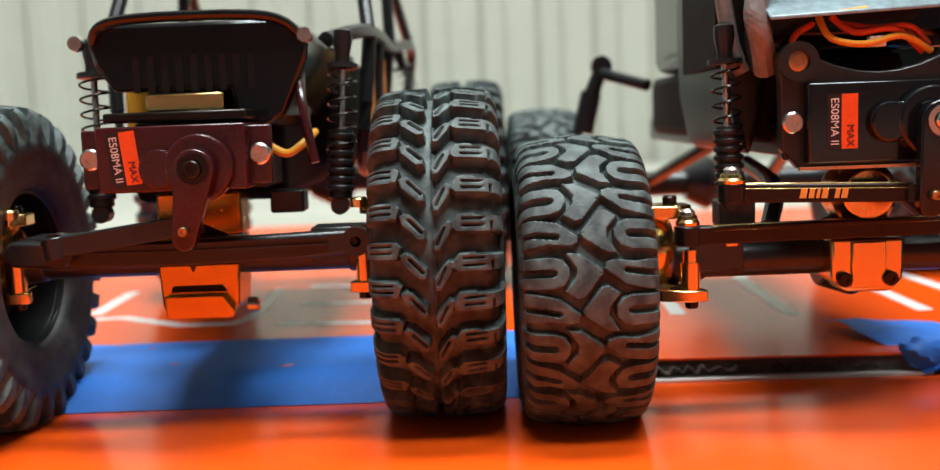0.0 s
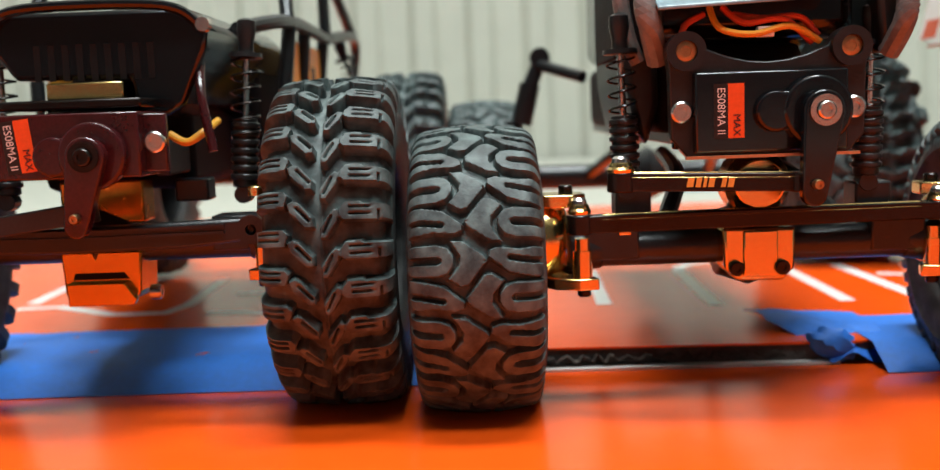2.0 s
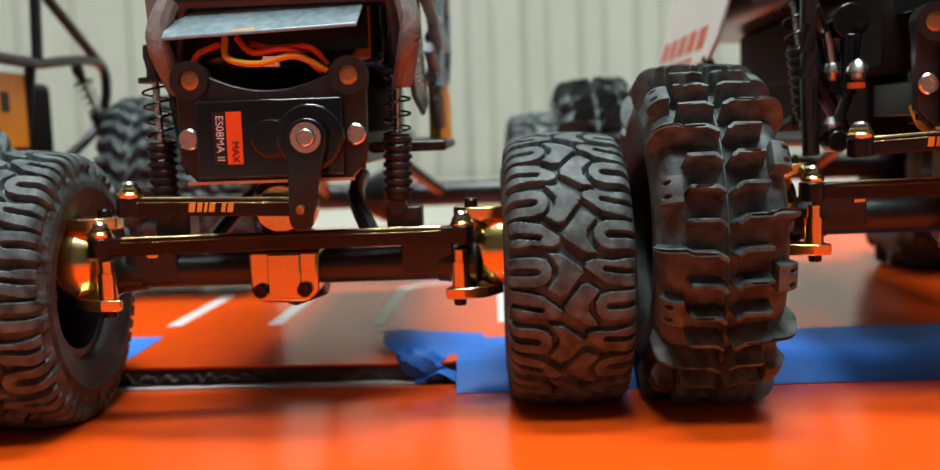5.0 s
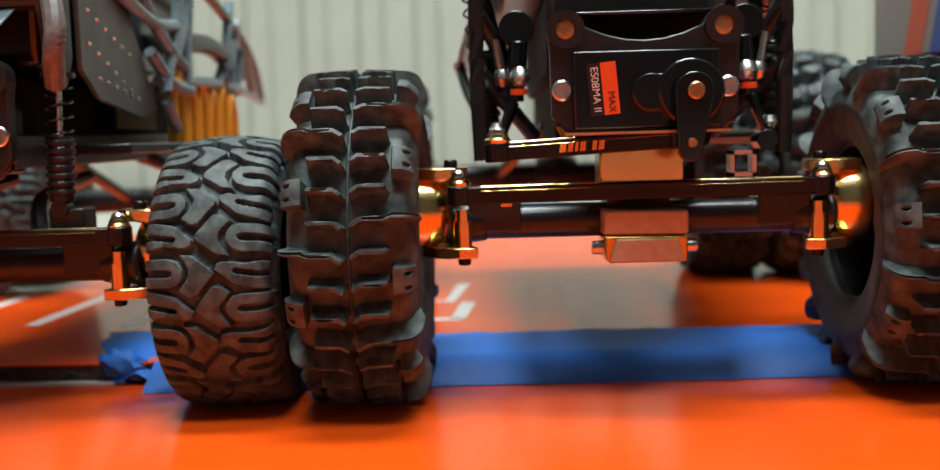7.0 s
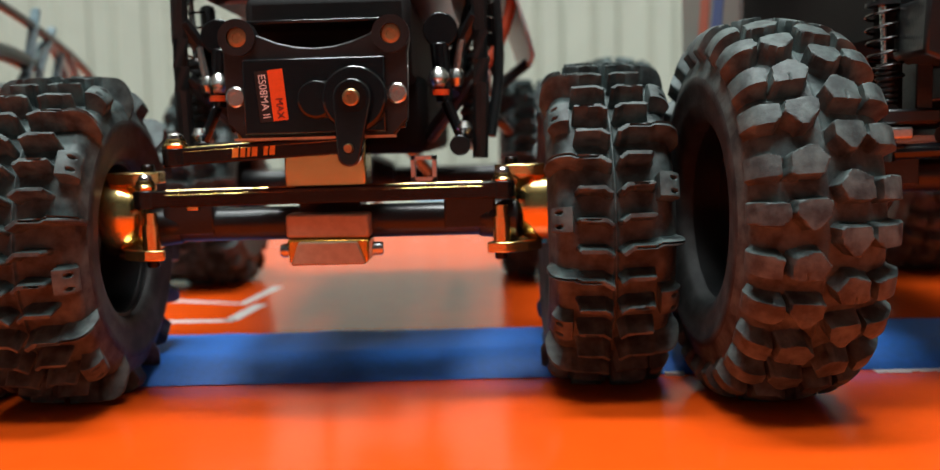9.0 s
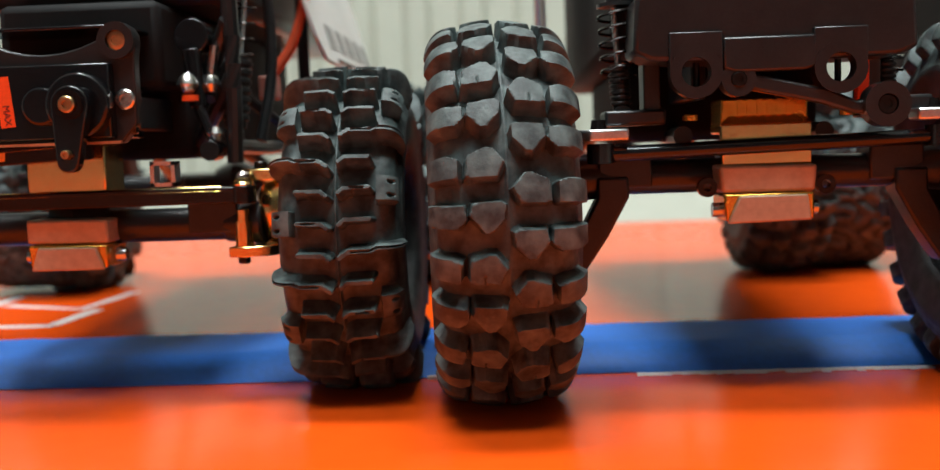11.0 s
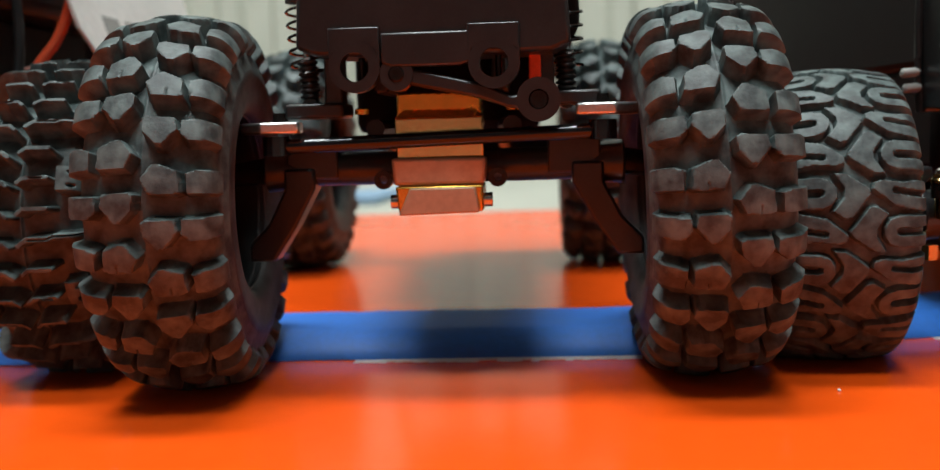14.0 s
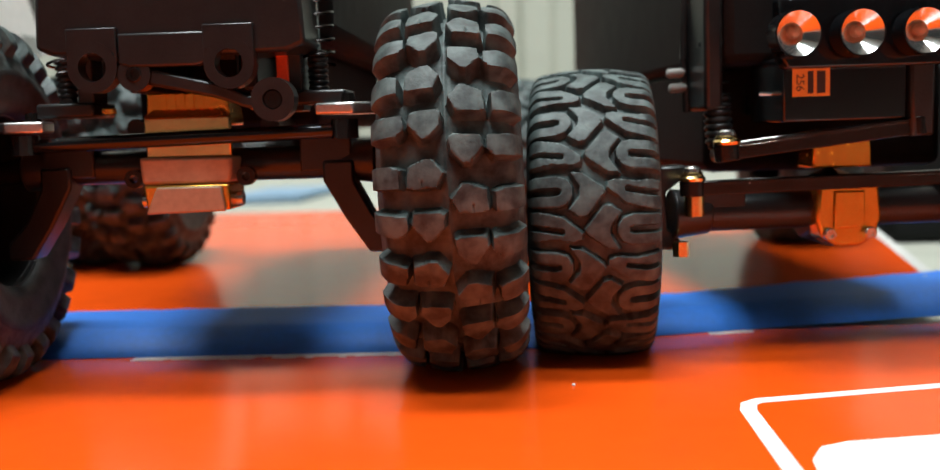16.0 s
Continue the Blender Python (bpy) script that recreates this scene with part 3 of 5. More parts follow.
# fine meshes for the front wheels, coarser ones for the rear wheels far behind
TYRES, REAR_TYRES = {}, {}
for kind, (R, W, lug_h, shoulder, crown, lugs, rim_r, wall, ridge) in SHAPES.items():
    TYRES[kind] = (tread_tyre(R, W, lug_h, shoulder, crown, lugs(R, W), rim_r, 880, 112, wall, ridge), R, W)
    REAR_TYRES[kind] = (tread_tyre(R, W, lug_h, shoulder, crown, lugs(R, W), rim_r, 300, 44, 0.8, 0.0), R, W)
LABELS = {"mud": "dusty black mud-terrain tyre with slotted blocks", "horseshoe": "dusty black tyre with U-shaped lugs", "horseshoe_large": "dusty black tyre with U-shaped lugs", "paddle": "black tyre with thin stepped paddle bars", "block": "dusty black tyre with large chunky blocks"}


def squashed(me, R, roll, sink):
    """A copy of the tyre, rolled and flattened where it stands."""
    me = me.copy()
    co = np.empty(len(me.vertices) * 3)
    me.vertices.foreach_get("co", co)
    co = co.reshape(-1, 3)
    c, s = math.cos(radians(roll)), math.sin(radians(roll))
    y, z = co[:, 1] * c - co[:, 2] * s, co[:, 1] * s + co[:, 2] * c
    floor_z = -(R - sink) * MM
    press = np.clip((floor_z + 2.5 * sink * MM - z) / (3.5 * sink * MM), 0, 1)
    co[:, 0] *= 1 + 0.05 * press
    co[:, 1], co[:, 2] = y, np.maximum(z, floor_z + 0.02 * MM)
    me.vertices.foreach_set("co", co.ravel())
    me.update()
    return me


def wheel(truck, kind, x, y, ground, roll=0.0, steer=0.0, inner=1, fine=True, camber=0.0):
    """tyre and rim; inner: the side (+1 or -1 in x) that faces the axle."""
    me, R, W = (TYRES if fine else REAR_TYRES)[kind]
    sink = 0.9 if kind == "block" else 1.4
    w = new("wheel")
    w.parent = truck
    w.empty_display_size = 0.01
    w.matrix_basis = pose(x * MM, y * MM, (R + ground - sink) * MM, 0, camber, steer)
    part("tyre", squashed(me, R, roll, sink), None, w, LABELS[kind])
    rr = R * 0.53
    g = Geo().ring((0, 0, 0), (1, 0, 0), rr - 1.6, rr, W - 3.5, 36)
    g.ring((inner * (W / 2 - 2.2), 0, 0), (1, 0, 0), rr - 2.2, rr + 0.6, 1.0, 36)
    g.lathe([(-0.6, rr - 1.2), (0.6, rr - 1.2)], (-inner * 2.0, 0, 0), (1, 0, 0), 36)
    g.lathe([(0, 4.0), (4.5, 3.4)], (-inner * 1.5, 0, 0), (inner, 0, 0), 12)
    part("rim", g, PLASTIC, w, "black plastic rim", 0.15)
    return w


# ---- parts that the models share ----
def screw(parent, x, y, z, r, mat=STEEL, axis=(0, -1, 0), tall=1.2, label=""):
    """A socket-head screw."""
    s = Geo().lathe([(0, r), (tall * 0.8, r), (tall, r * 0.82), (tall, r * 0.45), (tall * 0.72, r * 0.42)], (x, y, z), axis, 14)
    return part("screw", s, mat, parent, label)


def shock(truck, top, bottom, coil_r=2.3, spring_part=(0.18, 0.55), wire=0.22, body_r=2.1):
    top, bottom = Vector(top), Vector(bottom)
    d = bottom - top
    low = top + d * spring_part[1]
    span = (bottom - low).length
    prof = [(0, body_r)]
    for i in range(7):
        h = span * (0.04 + i * 0.115)
        prof += [(h, body_r), (h + 0.1, body_r + 0.4), (h + span * 0.07, body_r + 0.4), (h + span * 0.07 + 0.1, body_r)]
    prof += [(span * 0.9, body_r), (span * 0.93, 1.2), (span, 1.0)]
    b = Geo().lathe(prof, low, d, 16)
    b.rod(bottom + Vector((0, 1.5, 0)), bottom + Vector((0, -1.5, 0)), 1.6, None, 12)
    s = part("shock_absorber", b, PLASTIC, truck, "black ribbed plastic shock absorber", 0.12)
    L = d.length
    cap = Geo().lathe([(-1.6, 0.9), (-1.2, 1.6), (0.6, 1.7), (L * 0.1, 1.3), (L * 0.15, 1.4), (L * 0.152, 2.8), (L * 0.18, 2.9), (L * 0.185, 2.5)], top, d, 18)
    part("top_cap", cap, PLASTIC, s, "black spring cap")
    part("piston_rod", Geo().rod(top + d * 0.15, low, 0.6, None, 10), STEEL, s, "thin steel rod")
    part("spring", Geo().coil(top + d * 0.18, low + d * 0.12, coil_r, wire, 5.5), ANODISED, s, "dark wire coil spring")
    return s


def servo(truck, cx, y, z0, z1, horn, horn_low, label_x, label_tilt=0.0, ears=14.8, mat=GLOSS_BLACK, horn_screw=STEEL):
    """A steering servo seen from its output side; y is its face."""
    hx, hz = horn
    lx, lz = horn_low
    mid = (z0 + z1) / 2
    g = Geo().box(cx - 11.8, cx + 11.8, y, y + 15, z0, z1)
    g.box(cx - ears, cx + ears, y + 3.0, y + 4.6, z0 + 0.6, z1 - 0.4)
    s = part("servo", g, mat, truck, "glossy black steering servo", 0.35)
    gear = Geo().lathe([(0, 5.4), (1.6, 5.4), (2.0, 5.0)], (hx, y + 0.2, hz), (0, -1, 0), 28)
    gear.lathe([(0, 3.2), (1.4, 3.2), (1.7, 2.9)], (hx - 6.3, y + 0.2, hz), (0, -1, 0), 20)
    gear.box(hx - 6.3, hx, y - 1.3, y + 0.2, hz - 3.0, hz + 3.0)
    part("gear_case", gear, mat, s, "", 0.2)
    way = Vector((lx - hx, 0, lz - hz))
    n = Vector((-way.z, 0, way.x)).normalized()
    up = -way.normalized()
    poly = []
    for i in range(9):
        a = math.pi * i / 8
        q = n * (3.1 * math.cos(a)) + up * (3.1 * math.sin(a))
        poly.append((hx + q.x, hz + q.z))
    for i in range(9):
        a = math.pi + math.pi * i / 8
        q = n * (1.9 * math.cos(a)) + up * (1.9 * math.sin(a))
        poly.append((lx + q.x, lz + q.z))
    arm = part("servo_horn", Geo().prism(poly, y - 4.6, y - 2.4), mat, s, "black servo horn arm", 0.3)
    part("collar", Geo().ring((hx, y - 4.7, hz), (0, 1, 0), 1.5, 2.4, 0.7, 22), horn_screw if horn_screw is STEEL else ANODISED, arm, "raised collar round the screw")
    screw(arm, hx, y - 4.6, hz, 1.4, horn_screw, label="hex screw in the horn")
    screw(arm, lx + (hx - lx) * 0.12, y - 4.6, lz + (hz - lz) * 0.12, 0.8, BRONZE)
    for sx in (-1, 1):
        screw(s, cx + sx * 13.5, y + 3.0, mid + 0.2, 1.75, STEEL, label="steel hex screw")
    lm = pose(label_x * MM, (y - 0.05) * MM, (mid + 0.2) * MM, 0, label_tilt, 0)
    lab = new("label", Geo().box(-0.2, 2.3, -0.06, 0, -4.2, 4.2).mesh("label", LABEL_ORANGE))
    lab.parent, lab.matrix_basis = s, lm
    tagged(lab, "orange and black printed maker's label")
    part("label_edge", Geo().box(-2.4, -0.2, -0.05, 0.01, -4.2, 4.2), LABEL_BLACK, lab, "black label half")
    lettering("print", "MAX", 1.6, PRINT_DARK, lab, pose(1.1 * MM, -0.1 * MM, -2.2 * MM, 90, 90, 0))
    lettering("print", "ES08MA II", 1.75, PRINT, lab, pose(-1.3 * MM, -0.07 * MM, 0, 90, 90, 0))
    return s


def servo_plate(truck, cx, y, z0, z_boss, spread, mat=PLASTIC):
    """The mount: two bosses joined by a hollowed bridge, with legs down the sides."""
    poly = [(cx - 15.2, z0 + 3), (cx - 12.5, z0), (cx + 12.5, z0), (cx + 15.2, z0 + 3), (cx + 15.4, z_boss - 3)]
    for a in (0.0, 0.5, 1.0, 1.5, 2.0, 2.5, 2.9):
        poly.append((cx + spread + 3.1 * math.cos(a - 0.2), z_boss + 3.1 * math.sin(a - 0.2)))
    for k in range(7):
        t = -1 + 2 * k / 6
        poly.append((cx - t * (spread - 3.5), z_boss - 1.9 + 2.2 * t * t))
    for a in (0.2, 0.7, 1.2, 1.7, 2.2, 2.7, 3.2):
        poly.append((cx - spread + 3.1 * math.cos(a), z_boss + 3.1 * math.sin(a)))
    poly += [(cx - 15.4, z_boss - 3)]
    pl = part("servo_mount", Geo().prism(poly, y, y + 2.6), mat, truck, "black servo mount plate", 0.3)
    for s in (-1, 1):
        part("boss", Geo().ring((cx + s * spread, y - 0.4, z_boss), (0, 1, 0), 1.7, 3.1, 1.6, 24), mat, pl)
        screw(pl, cx + s * spread, y - 0.2, z_boss, 1.7, BRONZE, tall=0.5, label="bronze screw in a boss")
    return pl


def flat_bar(name, truck, p0, p1, high, deep, label, mat=ANODISED, edge=BRASS, eye=2.2):
    """A machined bar between two eyes with a bright chamfer along its top edge."""
    p0, p1 = Vector(p0), Vector(p1)
    d = (p1 - p0)
    L = d.length
    tilt = math.degrees(math.atan2(d.z, d.x))
    h = high / 2
    poly = [(0, -h * 0.9), (L, -h * 0.9), (L, h), (L * 0.85, h * 1.05), (L * 0.15, h * 1.05), (0, h)]
    g = Geo().prism(poly, -deep / 2, deep / 2)
    for x in (0, L):
        g.lathe([(-h, eye), (h * 1.1, eye)], (x, 0, 0), (0, 0, 1), 18)
    b = part(name, g, mat, truck, label, 0.25)
    b.matrix_basis = pose(p0.x * MM, p0.y * MM, p0.z * MM, 0, -tilt, math.degrees(math.atan2(d.y, d.x)))
    if edge:
        e = Geo().add([(L * 0.06, -deep / 2 - 0.04, h * 0.58), (L * 0.94, -deep / 2 - 0.04, h * 0.58), (L * 0.94, -deep / 2 + 0.8, h * 1.14), (L * 0.06, -deep / 2 + 0.8, h * 1.14), (L * 0.06, -deep / 2 + 0.3, h * 0.4), (L * 0.94, -deep / 2 + 0.3, h * 0.4)], [(0, 1, 2, 3), (0, 4, 5, 1), (3, 2, 5, 4)])
        part("bright_edge", e, edge, b, "bare brass chamfer")
    return b


def ball_stud(truck, x, y, z, r=1.5):
    """A brass-collared ball stud with its screw head."""
    g = Geo().lathe([(0, r * 1.25), (0.5, r * 1.3), (0.9, r * 1.1), (1.1, r * 1.1), (1.6, r * 0.95)], (x, y, z), (0, 0, 1), 18)
    s = part("ball_stud", g, BRASS, truck, "brass ball stud collar")
    part("cap", Geo().lathe([(0, r * 0.85), (0.7, r * 0.8), (1.1, r * 0.5)], (x, y, z + 1.5), (0, 0, 1), 14), STEEL, s, "steel cap")


def knuckle(truck, x, y, z, s, mat=BRASS, high=15.0, back=0.0):
    """The C-shaped steering knuckle; s: -1 left, 1 right."""
    g = Geo()
    n = 14
    prof = []
    for i in range(n + 1):
        a = math.pi * i / n
        prof.append((s * (1.2 + 6.2 * math.sin(a)), z + (high / 2) * math.cos(a)))
    inner = [(px - s * 2.6, z + (pz - z) * 0.8) for px, pz in prof]
    poly = [(x + px, pz) for px, pz in prof] + [(x + px, pz) for px, pz in inner[::-1]]
    g.prism(poly, y - 2.4, y + 3.6)
    k = part("knuckle", g, mat, truck, "polished brass steering knuckle", 0.35)
    part("arm", Geo().slab([(x - s * 2.6, y - 2.4), (x - s * 2.4, y + 1.5), (x - s * 0.6, y + 3.0), (x + s * 6, y + 3.4), (x + s * 6.4, y - 3.6), (x + s * 3.0, y - 4.6), (x - s * 0.5, y - 4.4)], z + high / 2 - 1.6, z + high / 2 + 0.5), mat, k, "", 0.25)
    part("lower_arm", Geo().slab([(x - s * 4.2, y - 7.0), (x - s * 3.6, y - 4.6), (x - s * 0.5, y - 3.0), (x + s * 4, y + 3), (x + s * 5.6, y - 2), (x + s * 3, y - 6.0), (x - s * 1, y - 7.6)], z - high / 2 - 0.3, z - high / 2 + 1.6), mat, k, "", 0.25)
    part("post", Geo().lathe([(0, 1.6), (4.6, 1.6), (4.6, 1.2), (6.6, 1.2)][::1], (x - s * 1.6, y - 5.6, z - high / 2 + 1.4), (0, 0, 1), 16), mat, k)
    screw(k, x - s * 1.8, y - 5.6, z - high / 2 - 0.3, 1.1, ANODISED, (0, 0, -1))
    screw(k, x + s * 0.4, y + 0.5, z + high / 2 + 0.4, 1.2, ANODISED, (0, 0, 1), 1.4)
    barrel = Geo().lathe([(-0.4, high * 0.2), (0.1, high * 0.32), (0.9, high * 0.40), (2.0, high * 0.45), (3.6, high * 0.485), (7.4, high * 0.5), (7.6, high * 0.4)], (x + s * 0.2, y + 1.0 + back, z), (s, 0, 0), 28)
    part("barrel", barrel, mat, k, "rounded brass knuckle barrel", 0.15)
    return k


def axle(truck, half, y, z, r, mat=PLASTIC):
    g = Geo().rod((-half, y, z), (half, y, z), r, None, 18)
    g.rod((-half, y, z), (-half + 7, y, z), r * 1.35, r * 1.1, 14)
    g.rod((half - 7, y, z), (half, y, z), r * 1.1, r * 1.35, 14)
    g.box(-half + 4, -half + 13, y - 3.2, y + 4, z - 1.6, z + 4.4)
    g.box(half - 13, half - 4, y - 3.2, y + 4, z - 1.6, z + 4.4)
    g.lathe([(-5.5, 5.5), (0, 7.4), (5.5, 5.5)], (0, y + 3, z), (1, 0, 0), 20)
    return part("axle_housing", g, mat, truck, "black front axle housing", 0.4)


def rear_axle(truck, half, y, z, dx=0.0):
    g = Geo().rod((dx - half, y, z), (dx + half, y, z), 3.6, None, 16).lathe([(-6, 5), (0, 8), (6, 5)], (dx, y, z), (1, 0, 0), 20)
    part("rear_axle", g, PLASTIC, truck, "black rear axle housing")
    for s in (-1, 1):
        part("suspension_link", Geo().rod((dx + s * 17, y - 4, z + 1), (0.5 * dx + s * 9, y - 62, z + 14), 1.7, None, 10), PLASTIC, truck, "black suspension link")


def gold_bars(bar_ob, x0, y, z, h=1.5, mat=PRINT_GOLD):
    """Engraved writing as plain bars."""
    for i, (at, wide) in enumerate(((0, 1.0), (1.35, 0.8), (2.5, 0.5), (3.3, 0.9), (5.3, 0.7), (6.3, 0.9))):
        part("print_bar", Geo().prism([(x0 + at, z - h / 2), (x0 + at + wide, z - h / 2), (x0 + at + wide + 0.25, z + h / 2), (x0 + at + 0.25, z + h / 2)], y - 0.06, y), mat, bar_ob, "gold engraved mark")


def rails(truck, x, z, y0, y1):
    for s in (-1, 1):
        part("chassis_rail", Geo().box(s * x - 1.2, s * x + 1.2, y0, y1, z - 3, z + 3), PLASTIC, truck, "black chassis rail", 0.4)


def tubes(name, truck, lists, r, mat, label):
    """Bent tubes, each a part of its own."""
    for pts in lists:
        part(name, Geo().tube(pts, r), mat, truck, label)


def square_bracket(truck, x, y, z, half, mat):
    g = Geo()
    for a, b, c, d in ((-half, half, half - 0.7, half), (-half, half, -half, -half + 0.7), (-half, -half + 0.7, -half, half), (half - 0.7, half, -half, half)):
        g.box(x + a, x + b, y - 1.5, y + 1.5, z + c, z + d)
    part("bracket", g, mat, truck, "square bare metal bracket")


GROUP = "small-scale crawler trucks parked in a row"
REAR = 128.0


def wheels(truck, front, rear, left, right, ground=4.0, roll=(0.0, 11.0), rear_y=REAR, rear_half=None, dy=(0.0, 0.0), steer=(0.0, 0.0), camber=(0.0, 0.0), rear_dx=0.0):
    wheel(truck, front, left, dy[0], 0, roll[0], steer[0], 1, True, camber[0])
    wheel(truck, front, right, dy[1], 0, roll[1], steer[1], -1, True, camber[1])
    half = rear_half or (right - left) / 2
    wheel(truck, rear, rear_dx - half, rear_y, ground, roll[0] + 5, 0, 1, False)
    wheel(truck, rear, rear_dx + half, rear_y, ground, roll[1] + 10, 0, -1, False)
    rear_axle(truck, half - 8, rear_y, TYRES[rear][1] + ground, rear_dx)


# black tube-cage model with an orange panel
truck = thing("crawler_truck", -47, 127, 0, "black tube-cage crawler truck with orange side panels", "model truck", GROUP)
wheels(truck, "mud", "mud", -39.5, 41.8, ground=5.5, roll=(0.0, 7.8), dy=(5.0, 6.0), rear_dx=5.0)
part("belly", Geo().box(-14, 14, 10, 118, 38, 53), DARK, truck, "dark chassis belly", 2.0)
axle(truck, 33, 0, 29.5, 3.2)
tie = Geo().prism([(-28, 29.8), (-20, 29.3), (0, 29.0), (18, 29.4), (28, 30.4), (29.5, 32), (28, 34), (16, 33.6), (0, 33.2), (-18, 33.4), (-28, 34), (-29.5, 32)], -10, -6.2)
tr = part("tie_rod", tie, PLASTIC, truck, "black moulded plastic tie rod", 0.5)
for k in (31.6, 32.7):
    part("rib", Geo().prism([(-18, k - 0.2), (0, k - 0.35), (24, k), (24, k + 0.5), (0, k + 0.15), (-18, k + 0.3)], -10.5, -10), PLASTIC, tr)
part("eye", Geo().ring((-19.5, -11, 32.6), (0, 1, 0), 1.1, 2.8, 2.6, 22), PLASTIC, tr)
part("eye", Geo().ring((28.6, -10, 32.2), (0, 1, 0), 0.9, 2.4, 2.6, 22), PLASTIC, tr)
flat_bar("drag_link", truck, (-19.5, -12, 33.0), (2.5, -12.5, 36.0), 3.4, 2.6, "black moulded plastic drag link", PLASTIC, None, 2.0)
for s in (-1, 1):
    knuckle(truck, s * 31, 0, 30.5, s, BRASS, 14)
    screw(truck, s * 29, -7, 37.5, 1.5, BRASS, (0, 0, 1), 1.6, "brass screw")
lower = Geo().prism([(-6, 28.6), (8, 28.6), (7.4, 21.2), (5.6, 19.6), (-3.8, 19.6), (-5.6, 21.2)], -4.0, 5)
dc = part("differential_cover", lower, AMBER, truck, "orange-brown brass differential cover", 0.4)
part("skid", Geo().prism([(-4.8, 23.4), (5.2, 23.4), (7.2, 20.6), (6.6, 19.4), (-4.6, 19.4)], -5.6, -4), AMBER, dc, "", 0.3)
part("slot", Geo().prism([(-3.6, 24.9), (4.8, 24.9), (5.6, 23.8), (-4.0, 23.8)], -4.2, -3.9), DARK, dc, "dark slot")
screw(dc, 8.6, -2, 21.0, 1.3, STEEL, (1, 0, 0), 1.8)
part("upper_mount", Geo().prism([(-6.5, 40.5), (8, 40.5), (8, 33), (-6.5, 33)], -1, 5), AMBER, truck, "orange-brown brass axle block", 0.5)
servo(truck, 0.8, -14.5, 41.6, 52.0, (5.4, 45.2), (3.2, 34.4), -6.6, -6, 15.2, RED_BLACK, ANODISED)
part("servo_tray", Geo().box(-10.5, 12.5, -12, 4, 52.6, 54.2), ANODISED, truck, "dark servo tray", 0.4)
part("brass_mount", Geo().box(-6, 7, -4, 2, 54.3, 57.2), BRASS, truck, "brass block under the grille", 0.3)
hood = Geo().prism([(-15.5, 66), (-14.5, 62), (-11.5, 57.8), (8, 57.6), (9, 51.6), (14, 51.2), (17, 53), (21, 62), (21.5, 66), (18, 69), (-12, 69)], -3, 60)
bd = part("hood", hood, GLOSS_BLACK, truck, "black grille and bonnet", 0.8)
for i in range(9):
    part("grille_slot", Geo().box(-8 + i * 2.4, -6.9 + i * 2.4, -3.12, -2.98, 57.5, 63.5), DARK, bd, "dark grille slot")
part("bull_bar", Geo().tube([(-14.5, -3, 66), (-12.5, -4, 68.6), (-6, -4.5, 69.6), (10, -4.5, 69.6), (17, -4, 68.6), (20, -3, 66)], 0.9), GLOSS_BLACK, truck, "black tubular front bar")
for s in (-1, 1):
    shock(truck, (4 + s * 22.0, 6, 66), (3.4 + s * 21, 4, 37), 2.5)
    part("hood_bolt", Geo().lathe([(0, 1.4), (1.2, 1.2)], (2 + s * 19, -3, 66), (0, -1, 0), 12), STEEL, truck, "small steel bolt")
rails(truck, 12, 44, -2, 130)
part("yellow_wire", Geo().tube([(14, -3, 48), (17, -4, 46.6), (19.5, -3, 48), (21, 2, 50)], 0.7), WIRE_YELLOW, truck, "yellow servo wire")
part("bumper_tab", Geo().box(12, 18, 4, 9, 36, 40), PLASTIC, truck, "black suspension mount", 0.4)
for s in (-1, 1):
    tubes("cage_tube", truck, [[(s * 21, 20, 67), (s * 27, 40, 70), (s * 27, 92, 70)], [(s * 27, 40, 70), (s * 24, 52, 92)], [(s * 27, 92, 70), (s * 26, 96, 92)],
                               [(s * 27, 92, 70), (s * 30, 128, 72), (s * 27, 134, 56), (s * 22, 120, 45)], [(s * 26, 96, 92), (s * 30, 130, 71)],
                               [(s * 27, 42, 70), (s * 25, 40, 46), (s * 22, 70, 40), (s * 22, 118, 44)], [(s * 27, 60, 70), (s * 25, 58, 44)],
                               [(s * 27, 88, 70), (s * 24, 86, 44)], [(s * 24, 52, 92), (s * 26, 96, 92)]], 1.5, PLASTIC, "black roll cage tube")
# unseen plate added over the cage to block the overhead lamp
part("shade_roof", Geo().box(-26, 26, 50, 98, 92.6, 96), PLASTIC, truck, "unseen black plate shading the cage", 1.0)
part("interior", Geo().box(-20, 20, 40, 116, 42, 66), DARK, truck, "dark seats behind the cage", 2.0)
for s in (-1, 1):
    pn = Geo().box(s * 25.6 - 0.5, s * 25.6 + 0.5, 44, 57, 48, 67).box(s * 25.6 - 0.5, s * 25.6 + 0.5, 61, 86, 48, 67)
    pp = part("side_panel", pn, ORANGE_PLASTIC, truck, "bright orange plastic side panel", 0.4)
    part("mark", Geo().box(s * 26.2 - 0.1, s * 26.2 + 0.1, 72, 76, 57, 62), PRINT_DARK, pp, "dark printed mark")
shock(truck, (27, 118, 70), (33, 124, 48))
part("front_link", Geo().tube([(22, -6, 45), (20, -4, 55), (19, 2, 62)], 0.8), RED_BLACK, truck, "dark red suspension arm")

